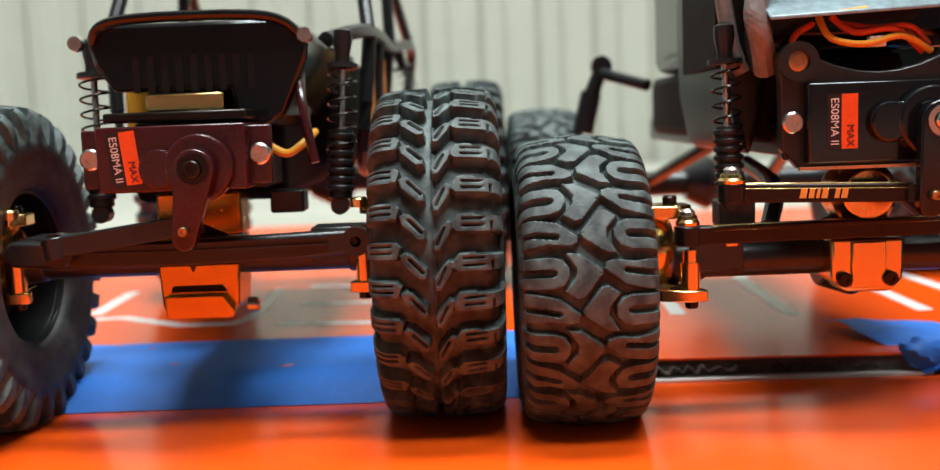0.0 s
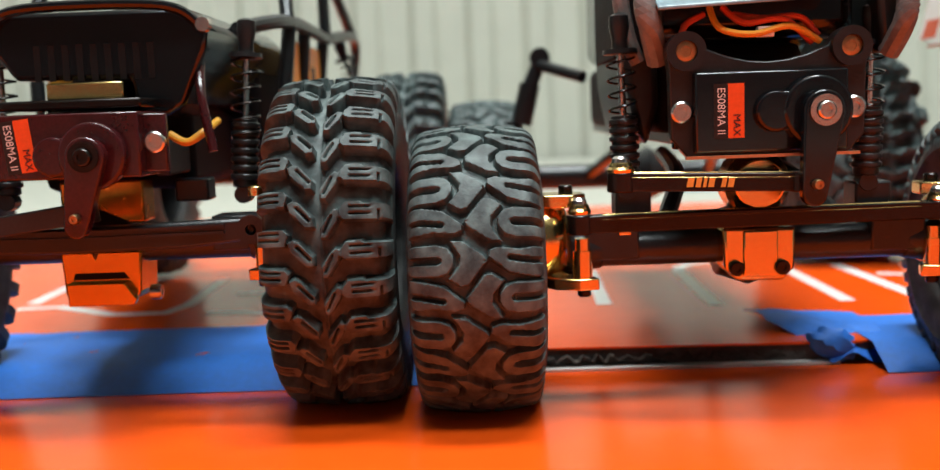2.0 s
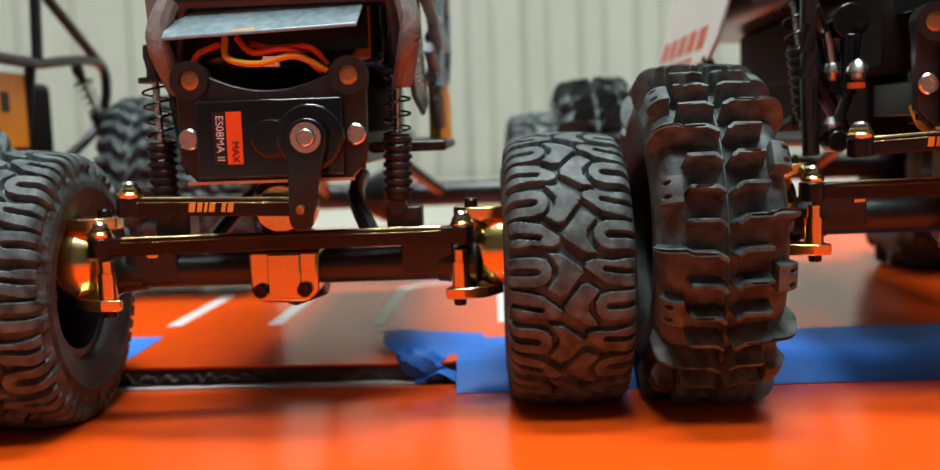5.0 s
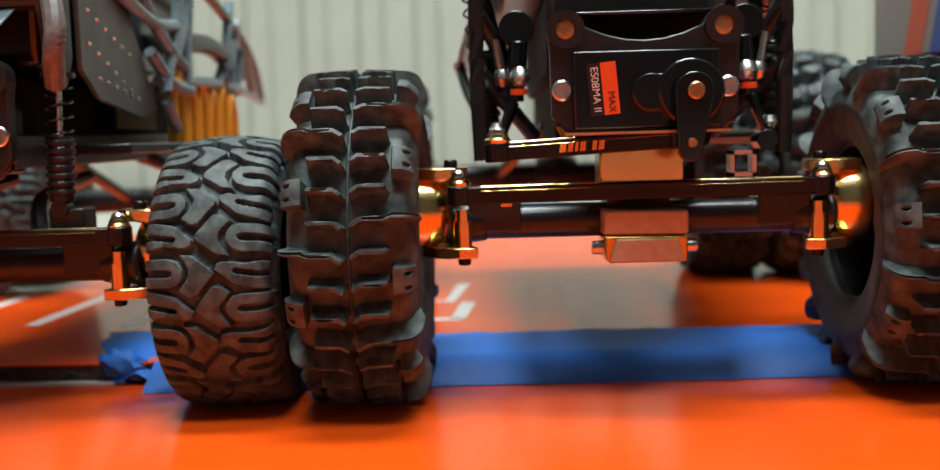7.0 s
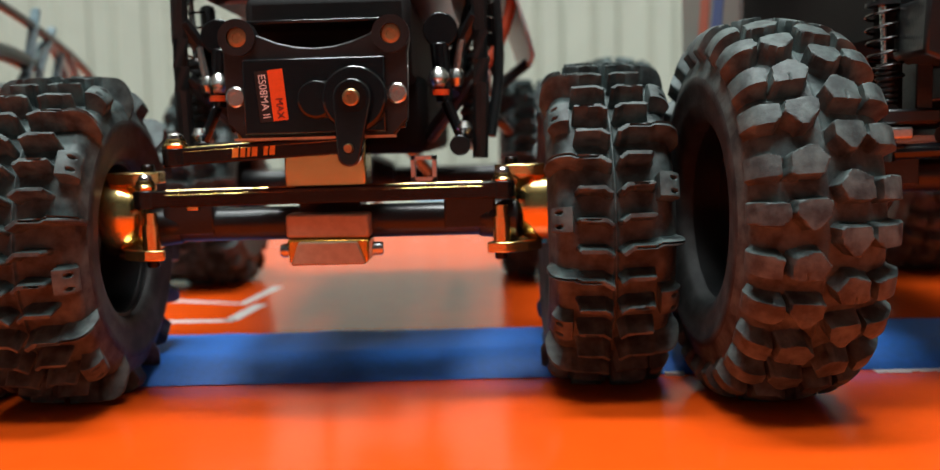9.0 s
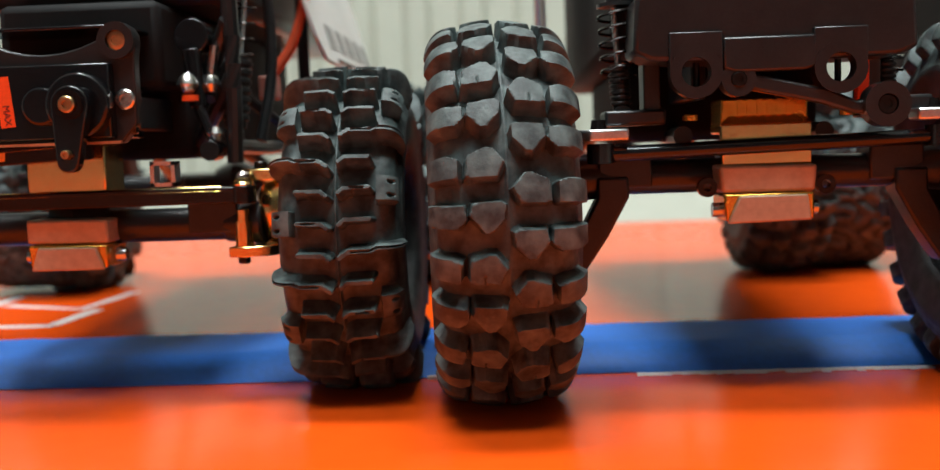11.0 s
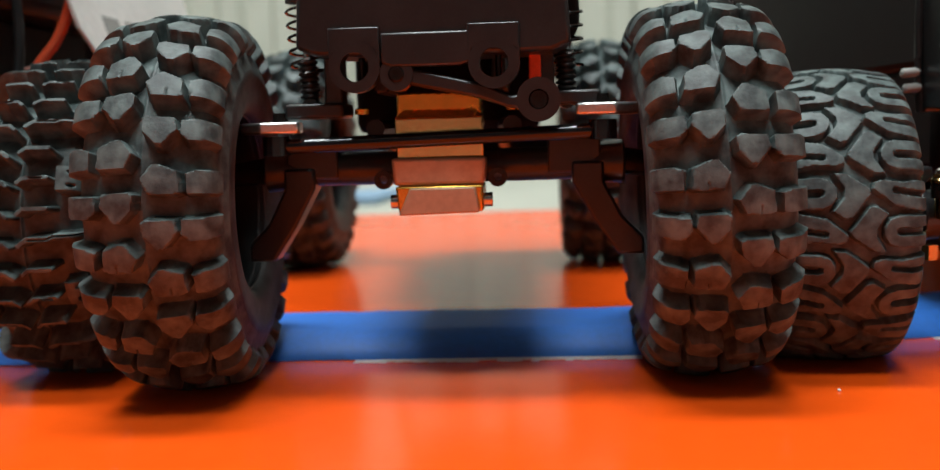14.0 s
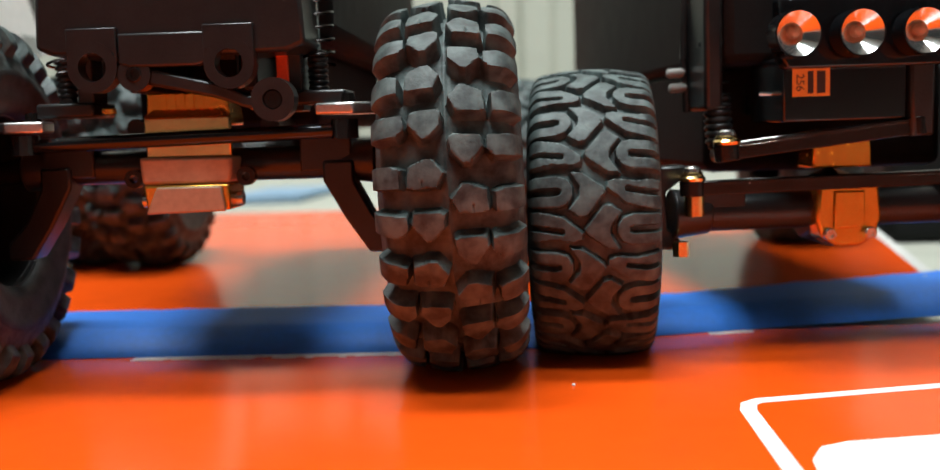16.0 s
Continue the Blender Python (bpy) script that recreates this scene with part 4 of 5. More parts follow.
# the brass-axled models with long servos
def brass_front(truck, dz, tie_half, horn, horn_low, link_l, servo_z, boss_z, dif_kind, label_x, back=(0.0, 0.0), ends=(0.0, 0.0)):
    """Brass knuckles, machined steering bars, servo and mount."""
    axle(truck, tie_half + 2.5, 2.0, 26.0 + dz, 3.0)
    t = flat_bar("tie_rod", truck, (-tie_half, ends[0] - 7.0, 31.2 + dz - 0.1 * ends[0]), (tie_half, ends[1] - 7.0, 31.6 + dz - 0.1 * ends[1]), 3.0, 3.2, "black machined tie rod with a bare brass edge")
    l = flat_bar("drag_link", truck, link_l, (horn_low[0] - 0.5, link_l[1] - 1.0, horn_low[1] + 1.6), 3.0, 2.8, "black machined drag link with gold engraving")
    gold_bars(l, 10.0, -1.42, 0.1)
    for s in (-1, 1):
        e = ends[s > 0]
        ball_stud(truck, s * tie_half, e - 7.0, 33.0 + dz - 0.1 * e)
        knuckle(truck, s * (tie_half + 1.2), e - 1.0, 28.2 + dz - 0.1 * e, s, BRASS, 14.5, back[s > 0])
    ball_stud(truck, link_l[0], link_l[1], link_l[2] + 1.6, 1.7)
    part("nub", Geo().box(link_l[0] + 0.2, link_l[0] + 2.2, -5.0, -3, 29.0 + dz, 30.4 + dz), BRASS, truck, "small brass stop", 0.2)
    servo(truck, 0, -11, servo_z[0], servo_z[1], horn, horn_low, label_x, 0 if dif_kind == 'round' else -5, 14.8, GLOSS_BLACK, STEEL if dif_kind == 'round' else BRONZE)
    servo_plate(truck, 0, -8.6, servo_z[0] - 0.8, boss_z, 12.8)
    part("gold_lip", Geo().box(-13.4, 13.4, -11.6, -10.6, servo_z[0] - 0.9, servo_z[0] - 0.45), BRASS_DULL, truck, "thin copper-coloured lip under the servo")
    rails(truck, 11, 46 + dz, -4, 132)


truck = thing("crawler_truck", 64.7, 122, 0, "black-bodied crawler truck with brass front axle parts", "model truck", GROUP)
wheels(truck, "horseshoe", "horseshoe", -46.5, 47.6, ground=5.5, roll=(2.4, 7.4), dy=(3.5, 9.5), rear_dx=3.0)
brass_front(truck, 0.0, 29.8, (6.7, 48.3), (5.3, 35.6), (-23.4, -10.0, 38.0), (42.2, 54.6), 58.0, "round", -6.6, (0.5, 0.5), (0.0, 5.0))
dc = part("differential_cover", Geo().prism([(-6.2, 29.6), (5.8, 29.4), (5.6, 22.6), (3.6, 20.6), (-3.9, 20.7), (-6.0, 22.8)], -4.6, 6), BRASS, truck, "polished brass differential cover", 0.6)
part("panel", Geo().prism([(-2.9, 29.0), (2.7, 29.0), (2.7, 21.6), (-2.9, 21.6)], -5.1, -4.6), BRASS, dc, "", 0.3)
for s in (-1, 1):
    screw(dc, -0.4 + s * 3.7, -4.6, 22.9, 1.25, ANODISED, label="black hex screw")
part("differential_dome", Geo().lathe([(-4, 5.0), (-2.5, 5.4), (3, 5.4), (5, 4.0)], (-0.2, 0, 36.6), (0, -1, 0), 28), BRASS, truck, "round brass gear housing", 0.2)
for s in (-1, 1):
    shock(truck, (-1 + s * 20.8, 1, 63.5), (-1 + s * 20, 1, 36), 2.3)
    part("lower_link", Geo().tube([(s * 14, 3, 31), (s * 10, 14, 37), (s * 8, 40, 40)], 1.6), PLASTIC, truck, "black curved suspension link")
    part("spring_perch", Geo().box(s * 20 - 3, s * 20 + 3, 0, 6, 31.5, 36), PLASTIC, truck, "black shock mount", 0.4)
bod = part("body", Geo().prism([(-18.5, 62), (-17.5, 57), (-15.5, 57), (-15, 64), (-14.5, 70), (18.5, 70), (19, 64), (19.5, 57), (21.5, 57), (22.5, 62), (22.5, 92), (-18.5, 92)], -4, 2), PLASTIC, truck, "black body front", 1.0)
part("belly", Geo().box(-15, 11, 8, 112, 45, 60), DARK, truck, "dark chassis belly", 2.0)
part("body_shell", Geo().box(-18, 18, 2, 90, 60, 92), GLOSS_BLACK, truck, "glossy unseen black upper body blocking overhead light", 3.0)
part("fender", Geo().tube([(-17, -4, 71), (-18.5, -6, 66), (-17.6, -6, 61.5), (-16.2, -3, 57)], 1.9), FENDER, truck, "rounded grey fender flare")
part("fender", Geo().tube([(21.6, -4, 71), (22.8, -6, 66), (22.2, -6, 61.5), (21, -3, 57)], 1.8), FENDER, truck, "rounded grey fender flare")
hp = part("bonnet_flap", Geo().add([(-17, -9, 64.4), (14.5, -9, 65.6), (15, -2, 70), (-17.5, -2, 69), (-17, -9, 65), (14.5, -9, 66.2), (15, -2, 70.6), (-17.5, -2, 69.6)], [(0, 1, 2, 3), (4, 7, 6, 5), (0, 4, 5, 1), (1, 5, 6, 2), (2, 6, 7, 3), (3, 7, 4, 0)]), GREY_PLASTIC, truck, "glossy grey bonnet flap with a pale sticker", 0.2)
for x0, x1, mt in ((-7, -1.6, WHITE_PLASTIC), (1, 5, WHITE_PLASTIC), (-6.4, -2.0, PRINT_GOLD), (1.5, 4.5, PRINT_GOLD)):
    lift = 0.0 if mt is WHITE_PLASTIC else 0.1
    part("sticker", Geo().add([(x0, -8.6 - lift, 65.5 + lift), (x1, -8.6 - lift, 65.7 + lift), (x1, -5.4, 67.6 + lift), (x0, -5.4, 67.4 + lift)], [(0, 1, 2, 3)]), mt, hp, "printed sticker shape")
for i, (pts, mt) in enumerate([([(-13, -5, 58), (-12.5, -6, 62), (-9, -4, 64)], WIRE_RED), ([(-8, -4, 65), (-7, -7, 61.5), (-2, -7.5, 60.4), (4, -7, 61.5), (9, -6, 59)], WIRE_YELLOW), ([(-6, -4, 65), (-3, -6, 62.3), (3, -6.5, 62.6), (8, -5, 59)], WIRE_RED), ([(-4, -3, 64), (0, -5, 63), (6, -5, 63), (9, -5, 60)], WIRE_RED)]):
    part("servo_wire", Geo().tube(pts, 0.55), mt, truck, "thin insulated wire")
part("wire_clip", Geo().box(-1.2, 1.4, -7.6, -6, 59.9, 61.6), WHITE_PLASTIC, truck, "pale wire connector", 0.2)
part("rear_shock", Geo().rod((-28.5, 111, 64), (-28.5, 115, 64), 2.8).rod((-28.5, 113, 63), (-31.5, 113, 56), 2.0, 2.2).rod((-31.3, 113, 57), (-34, 113, 46), 2.9, 2.9).rod((-28.5, 112, 62), (-18, 100, 58), 1.6), PLASTIC, truck, "black rear shock absorber")
pf = part("side_plate", Geo().add([(x, y, z) for x in (21.0, 22.0) for y, z in ((6, 84), (6, 60), (14, 55), (36, 52), (46, 54), (34, 70), (26, 84))],
          [tuple(range(6, -1, -1)), tuple(range(7, 14))] + [(i, (i + 1) % 7, 7 + (i + 1) % 7, 7 + i) for i in range(7)]), SMOKE, truck, "dark grey perforated side plate", 0.3)
for k, (y, z) in enumerate([(10 + 4 * i, 71 - 1.3 * i) for i in range(6)] + [(10 + 4 * i, 65 - 1.5 * i) for i in range(7)] + [(14 + 4 * i, 59 - 0.6 * i) for i in range(5)]):
    part("rivet", Geo().lathe([(0, 0.5), (0.35, 0.3)], (22.0, y, z), (1, 0, 0), 8), STEEL, pf, "tiny bright rivet")
tubes("frame_tube", truck, [[(22, 10, 90), (25, 60, 86), (22, 130, 74), (15, 178, 61)]], 1.3, PLASTIC, "black upper frame tube")
tubes("frame_tube", truck, [[(23, 26, 84), (24, 44, 70), (24, 60, 64)], [(23, 24, 76), (24, 40, 72), (24, 56, 73)],
                            [(24, 62, 92), (24, 56, 74), (24, 46, 58), (24, 52, 50)], [(24, 70, 92), (24, 64, 74), (24, 60, 58)], [(23, 40, 66), (24, 50, 60), (24, 64, 59)],
                            [(23, 44, 60), (24, 58, 70), (24, 70, 88)], [(24, 104, 84), (24, 96, 66), (23, 98, 60)], [(23, 116, 80), (23, 106, 68), (22, 108, 60)],
                            [(23, 92, 62), (22, 114, 76), (20, 132, 66)], [(22, 124, 76), (21, 118, 60)], [(24, 60, 61), (22, 110, 62), (15, 178, 60)], [(22, 128, 74), (19, 146, 62)]], 1.35, GREY_PLASTIC, "weathered blue-grey side frame tube")
part("inner_panel", Geo().box(14, 15, 40, 66, 50, 92), PLASTIC, truck, "black inner frame panel", 0.3)
part("cross_brace", Geo().tube([(23, 64, 70), (23, 84, 71), (23, 100, 69)], 2.4), PLASTIC, truck, "black cross brace")
side = Geo().prism([(-20.5, 90), (-21.0, 66), (-20.5, 54), (-19, 46), (-17, 43), (-15, 50), (-15, 90)], 3, 46)
part("side_body", side, PLASTIC, truck, "dark plastic body side", 1.2)
tubes("frame_tube", truck, [[(-21.5, 4, 92), (-21.8, 3, 74), (-20.4, 2, 62), (-18.5, 2, 57)]], 1.4, FENDER, "scuffed grey body edge")
part("quarter_window", Geo().box(-22.0, -21.2, 6, 34, 58, 90), DARK, truck, "dark tinted side window", 0.3)
# slab added to keep orange bounce off the frame tubes' undersides
part("bounce_shield", Geo().box(13, 27, 14, 59, 45, 47), PLASTIC, truck, "black slab added to block bounce onto the side tubes", 0.5)
lt = part("side_letters", Geo().box(10, 23.4, 52, 112, 45, 47.2), PLASTIC, truck, "black strip carrying orange raised marks", 0.3)
for i in range(6):
    y0, top = 53 + i * 9.4, 62.5 - i * 0.5 - 1.5 * (i % 2)
    part("raised_mark", Geo().tube([(23, y0, 46.5), (23, y0 + 0.6, top - 4), (23, y0 + 3.4, top), (23, y0 + 6.4, top - 4), (23, y0 + 7, 46.5)], 1.35), ORANGE_PLASTIC, lt, "orange raised mark")
part("raised_mark", Geo().tube([(23, 49, 59), (23, 55, 60.5), (23, 60, 60)], 1.5), ORANGE_PLASTIC, lt, "orange raised mark")

truck = thing("crawler_truck", 184, 124, 0, "black tube-frame crawler truck with brass front axle parts", "model truck", GROUP)
wheels(truck, "paddle", "paddle", -48.0, 49.0, ground=4, roll=(29.5, 3.0), dy=(7.0, 12.0), rear_dx=-6.0)
brass_front(truck, 5.4, 30.9, (6.8, 52.6), (6.0, 43.4), (-24.2, -8.5, 43.6), (47.0, 59.5), 63.2, "block", -7.0, (0.5, 0.5), (2.0, 5.0))
part("differential_block", Geo().prism([(-7, 46.5), (7.2, 46.3), (7.2, 36), (-7, 36)], -3.5, 5), BRASS, truck, "polished brass axle block", 0.4)
dc = part("differential_cover", Geo().prism([(-6.8, 33.4), (7.6, 33.2), (7.6, 29), (-6.8, 29.2)], -5.5, 5), COPPER, truck, "sanded brass differential block", 0.5)
part("wedge", Geo().prism([(-6.7, 29.0), (7.5, 28.8), (7.3, 24.7), (-6.3, 24.7)], -5.6, 3), AMBER, dc, "polished amber brass sides", 0.4)
part("skid", Geo().prism([(-4.6, 28.6), (5.6, 28.5), (7.0, 24.5), (-6.0, 24.5)], -6.3, -5.5), COPPER, dc, "sanded brass skid plate", 0.3)
for s in (-1, 1):
    screw(dc, 0.6 + s * 7.2, -2.2, 26.8, 1.2, STEEL, (s, 0, 0), 1.8, "steel side screw")
for s in (-1, 1):
    tubes("frame_tube", truck, [[(s * 27, 8, 42), (s * 27.5, 8, 60), (s * 27, 8, 86)], [(s * 27, 8, 68), (s * 21, 14, 58)], [(s * 27, 8, 45), (s * 24, 60, 45), (s * 24, 120, 50)],
                                [(s * 27, 8, 86), (s * 24, 110, 88)], [(s * 22, 10, 54), (s * 26, 22, 72)], [(s * 27, 9, 58), (s * 17, 20, 46)]], 1.5, PLASTIC, "black frame tube")
# plain box added for the unseen upper body, shades the board below
part("body_shell", Geo().box(-25, 25, 12, 142, 72, 112), PLASTIC, truck, "unseen black upper body blocking overhead light", 3.0)
part("body_block", Geo().box(-15, 15, 6, 110, 56, 72), DARK, truck, "dark chassis box", 1.5)
part("belly", Geo().box(-13, 17, 18, 112, 43, 58), DARK, truck, "dark chassis belly", 2.0)
part("head_panel", Geo().box(-13, 13, -7, 6, 65.6, 66.2), GLOSS_BLACK, truck, "black upper panel", 0.2)
for s in (-1, 1):
    g = Geo().rod((s * 20.3, 7, 65.3), (s * 20.3, 11, 65.3), 3.2, None, 18).rod((s * 20, 8, 63), (s * 20.8, 8, 52.4), 1.8, 1.6, 14)
    g.rod((s * 21, 7, 52.4), (s * 24, 6, 45), 1.0, None, 10).rod((s * 23.4, 4, 44.4), (s * 23.4, 9, 44.4), 1.9, None, 14)
    rl = part("rocker_link", g, GLOSS_BLACK, truck, "black rocker link with ball joints", 0.2)
    for jx, jy, jz, jr in ((19.9, 5, 56.4, 2.0), (23.0, 9, 56.6, 1.7)):
        part("ball_joint", Geo().lathe([(-1.6, 0.7), (-1.3, 1.2), (0, jr), (1.2, jr * 0.8), (2.0, 0.8)], (s * jx, jy, jz), (0, 0, 1), 16), STEEL, rl, "shiny steel ball joint")
    part("turnbuckle", Geo().rod((s * 23.0, 9, 58), (s * 24.0, 9, 63.6), 1.1, 0.9, 10), STEEL, rl, "shiny threaded rod")
    part("lower_joint", Geo().lathe([(-1.2, 0.8), (0, 1.6), (1.2, 1.0)], (s * 24.2, 6, 47.5), (0, 0, 1), 14), STEEL, rl, "shiny steel ball joint")
    part("orange_collar", Geo().ring((s * 20.2, 5, 54.0), (0, 0, 1), 0.7, 1.5, 1.0, 16), LABEL_ORANGE, rl, "orange collar")
for s in (-1, 1):
    shock(truck, (s * 28.5, 18, 80), (s * 25.5, 14, 47), 2.3)
tubes("frame_tube", truck, [[(29, 20, 46), (31, 24, 62), (29.5, 26, 86)], [(24, 24, 56), (30, 30, 50), (33, 40, 47)]], 1.1, PLASTIC, "black frame tube")
square_bracket(truck, 17.2, -2, 40.6, 2.2, ALUMINIUM)
part("battery_wire", Geo().tube([(35, 44, 84), (34, 42, 74), (31.5, 40, 66), (28.4, 38, 61), (27.6, 37, 59)], 1.15), WIRE_RED, truck, "orange-red battery wire")
part("battery_wire", Geo().tube([(-14, -4, 50), (-13, -6, 46.5), (-9, -6, 46), (-6, -3, 47)], 0.8), WIRE_YELLOW, truck, "brown-yellow wire loop")
part("wire_plug", Geo().box(25.6, 29.4, 33, 38, 54.6, 59.6), PALE_PINK, truck, "pale pink wire plug", 0.5)
for s in (-1, 1):
    wide, back = (33.4, 24) if s < 0 else (39.4, 0)
    face = s * (wide + 0.1)
    edge = [(y + back, z) for y, z in ((38, 90), (38, 68), (42, 63), (60, 62.5), (100, 63.5), (116, 67), (118, 90))]
    sign = part("white_panel", Geo().add([(s * (wide - 0.3 * (z - 62)), y, z) for y, z in edge] + [(s * (wide - 1 - 0.3 * (z - 62)), y, z) for y, z in edge],
                [tuple(range(7)), tuple(range(13, 6, -1))] + [(i, (i + 1) % 7, 7 + (i + 1) % 7, 7 + i) for i in range(7)]), WHITE_PLASTIC, truck, "translucent white side panel with red marks", 0.3)
    for i in range(5):
        part("print_bar", Geo().add([(s * (wide + o - 0.3 * (z - 62)), y, z) for o in (0.12, -0.1) for y, z in ((52 + back + i * 13, 66.5), (61 + back + i * 13, 66.5), (61 + back + i * 13, 72), (52 + back + i * 13, 72))], [(0, 1, 2, 3), (7, 6, 5, 4), (0, 4, 5, 1), (1, 5, 6, 2), (2, 6, 7, 3), (3, 7, 4, 0)]), STRIPE_RED if s < 0 else GREY_CARD, sign, "printed mark")
    part("print_bar", Geo().box(face - 0.7, face - 0.4, 56 + back, 104 + back, 63.6, 64.4), STRIPE_RED if s < 0 else GREY_CARD, sign, "thin printed line")
    part("panel_stay", Geo().tube([(s * (wide - 1), 70, 63.5), (s * 30, 62, 56), (s * 25, 56, 46)], 1.3), PLASTIC, truck, "black panel stay")
part("roof_pole", Geo().tube([(30, 60, 90), (30, 60, 60)], 1.4), PLASTIC, truck, "black frame post")

truck = thing("crawler_truck", 303.5, 119, 0, "black plastic crawler truck on tall chunky tyres", "model truck", GROUP)
wheels(truck, "block", "block", -44.2, 44.3, ground=4, roll=(17.6, 0.0), rear_half=44, dy=(2.0, 8.0), steer=(4.0, 1.0), camber=(0.0, -1.5), rear_dx=-10.0)
axle(truck, 31, 2.5, 37.2, 2.9)
tb = Geo().rod((-27, -6.5, 41.4), (27, -6.5, 42.6), 1.25, None, 12).lathe([(-1.6, 2.3), (1.6, 2.3)], (-27, -6.5, 41.6), (0, 0, 1), 16).lathe([(-1.6, 2.3), (1.6, 2.3)], (27, -6.5, 42.8), (0, 0, 1), 16)
part("tie_rod", tb, GLOSS_BLACK, truck, "slim black tie rod")
for s in (-1, 1):
    kz = 44.6 if s < 0 else 46.2
    kn = part("knuckle", Geo().slab([(s * 22.6, -9), (s * 29, -9.6), (s * 33.5, -5), (s * 34, 4), (s * 27, 4), (s * 23, -4)], kz - 1.0, kz + 0.9), ALUMINIUM, truck, "brushed aluminium steering arm", 0.4)
    part("collar", Geo().lathe([(0, 1.3), (1.2, 1.3)], (s * 26.8, -7, kz - 4.6), (0, 0, 1), 14), BRASS, kn, "orange-lit brass collar")
    part("screw_top", Geo().lathe([(0, 1.4), (1.6, 1.2)], (s * 27, -3, kz + 0.9), (0, 0, 1), 12), ANODISED, kn)
    part("drive_cup", Geo().rod((s * 28, 2, 37.5), (s * 38, 2, 36.5), 2.6, 2.0, 14), ANODISED, kn, "dark drive cup")
    part("portal_arm", Geo().prism([(s * 22, 37.5), (s * 27.4, 37.5), (s * 27.4, 34), (s * 30.5, 28), (s * 34, 24.5), (s * 34, 21.6), (s * 29.6, 21.6), (s * 25.6, 27.5), (s * 22, 34)], -1.5, 4), PLASTIC, truck, "black bent hanging arm", 0.5)
up = part("differential_block", Geo().prism([(-7, 49.8), (7, 49.6), (7.2, 44), (-7.2, 44)], -3.6, 5), AMBER, truck, "brass axle block with fluted face", 0.4)
part("ledge", Geo().prism([(-7.4, 45.6), (7.4, 45.6), (7.4, 38.8), (-7.2, 38.8)], -4.6, -3.4), BRASS, up, "polished brass ledge", 0.3)
part("slope", Geo().add([(-7.4, -4.7, 45.6), (7.4, -4.7, 45.6), (5.6, -3.3, 47.3), (-5.4, -3.3, 47.3), (-7.4, -3.3, 45.6), (7.4, -3.3, 45.6)], [(0, 1, 2, 3), (0, 3, 4), (1, 5, 2), (0, 4, 5, 1), (3, 2, 5, 4)]), AMBER, up, "polished sloping lip")
for i in range(6):
    part("flute", Geo().box(-4.4 + i * 1.6, -3.6 + i * 1.6, -3.9, -3.5, 47.2, 49.5), AMBER, up)
dc = part("differential_cover", Geo().prism([(-8.0, 39.0), (7.8, 38.8), (7.4, 34.4), (-7.6, 34.4)], -6.4, 5), COPPER, truck, "sanded pinkish brass differential block", 0.6)
part("wedge", Geo().prism([(-7.4, 34.3), (7.2, 34.3), (7.2, 29.9), (-6.9, 29.7)], -6.5, 3), AMBER, dc, "polished amber brass sides", 0.4)
part("skid", Geo().prism([(-4.9, 34.0), (6.0, 34.0), (6.6, 29.8), (-6.9, 29.5)], -7.3, -6.4), COPPER, dc, "sanded brass skid plate", 0.3)
part("screw_rail", Geo().rod((-8.6, -3, 31.6), (8.6, -3, 31.6), 1.2, None, 12), STEEL, dc, "steel cross screw")
for s in (-1, 1):
    part("axle_bolt", Geo().ring((s * 9.6, -4, 35.4), (0, 1, 0), 0.7, 1.6, 1.6, 16), ANODISED, dc, "dark hollow bolt")
bp = part("bumper_beam", Geo().prism([(-21.5, 66), (-22, 57), (-19, 55.8), (-10, 55.4), (10, 55.2), (19, 55.4), (22, 56.6), (21.5, 66)], -11, 2), PLASTIC, truck, "black front chassis beam", 0.7)
part("tow_tab", Geo().prism([(-8.2, 59), (6.6, 59), (6.4, 54.2), (4.5, 53.6), (-6.4, 53.6), (-8.2, 54.2)], -11.8, -9), PLASTIC, bp, "", 0.4)
for rx in (-12.4, 9.8):
    part("tow_tab", Geo().prism([(rx - 4.1, 60), (rx - 4.1, 54.2), (rx - 3.4, 56.0), (rx - 1.8, 57.2), (rx, 57.6), (rx + 1.8, 57.2), (rx + 3.4, 56.0), (rx + 4.1, 54.2), (rx + 4.1, 60)], -11.9, -9.2), PLASTIC, bp, "", 0.2)
    part("pin", Geo().rod((rx + 0.6, -8.2, 51), (rx + 0.6, -8.2, 57), 0.55, None, 10), ANODISED, bp, "thin dark pin behind the ring")
    part("tow_ring", Geo().ring((rx, -10.5, 53.8), (0, 1, 0), 2.3, 4.1, 3.0, 26), PLASTIC, bp, "black tow ring")
dl = part("drag_link", Geo().prism([(-5.8, 53.9), (8, 50.6), (12.5, 48.6), (17, 49.4), (17, 46.2), (12, 46.6), (7, 48.4), (-5.8, 51.2)], -11.2, -8.6), PLASTIC, truck, "black plastic drag link with ball eyes", 0.5)
part("eye", Geo().ring((-5.8, -10, 52.5), (0, 1, 0), 1.3, 2.7, 3.2, 24), PLASTIC, dl)
part("eye", Geo().ring((16.7, -11.0, 47.8), (0, 1, 0), 1.6, 3.5, 3.4, 28), PLASTIC, dl)
screw(dl, 16.7, -11.2, 47.8, 1.7, ANODISED, label="black hex ball screw")
screw(dl, -5.8, -10.6, 52.5, 1.3, ANODISED)
part("spring_seat", Geo().box(-26, -16, -4, 6, 46.0, 48.5), PLASTIC, truck, "black spring seat", 0.5)
part("spring_seat", Geo().box(16, 27, -4, 6, 47, 49.4), PLASTIC, truck, "black spring seat", 0.5)
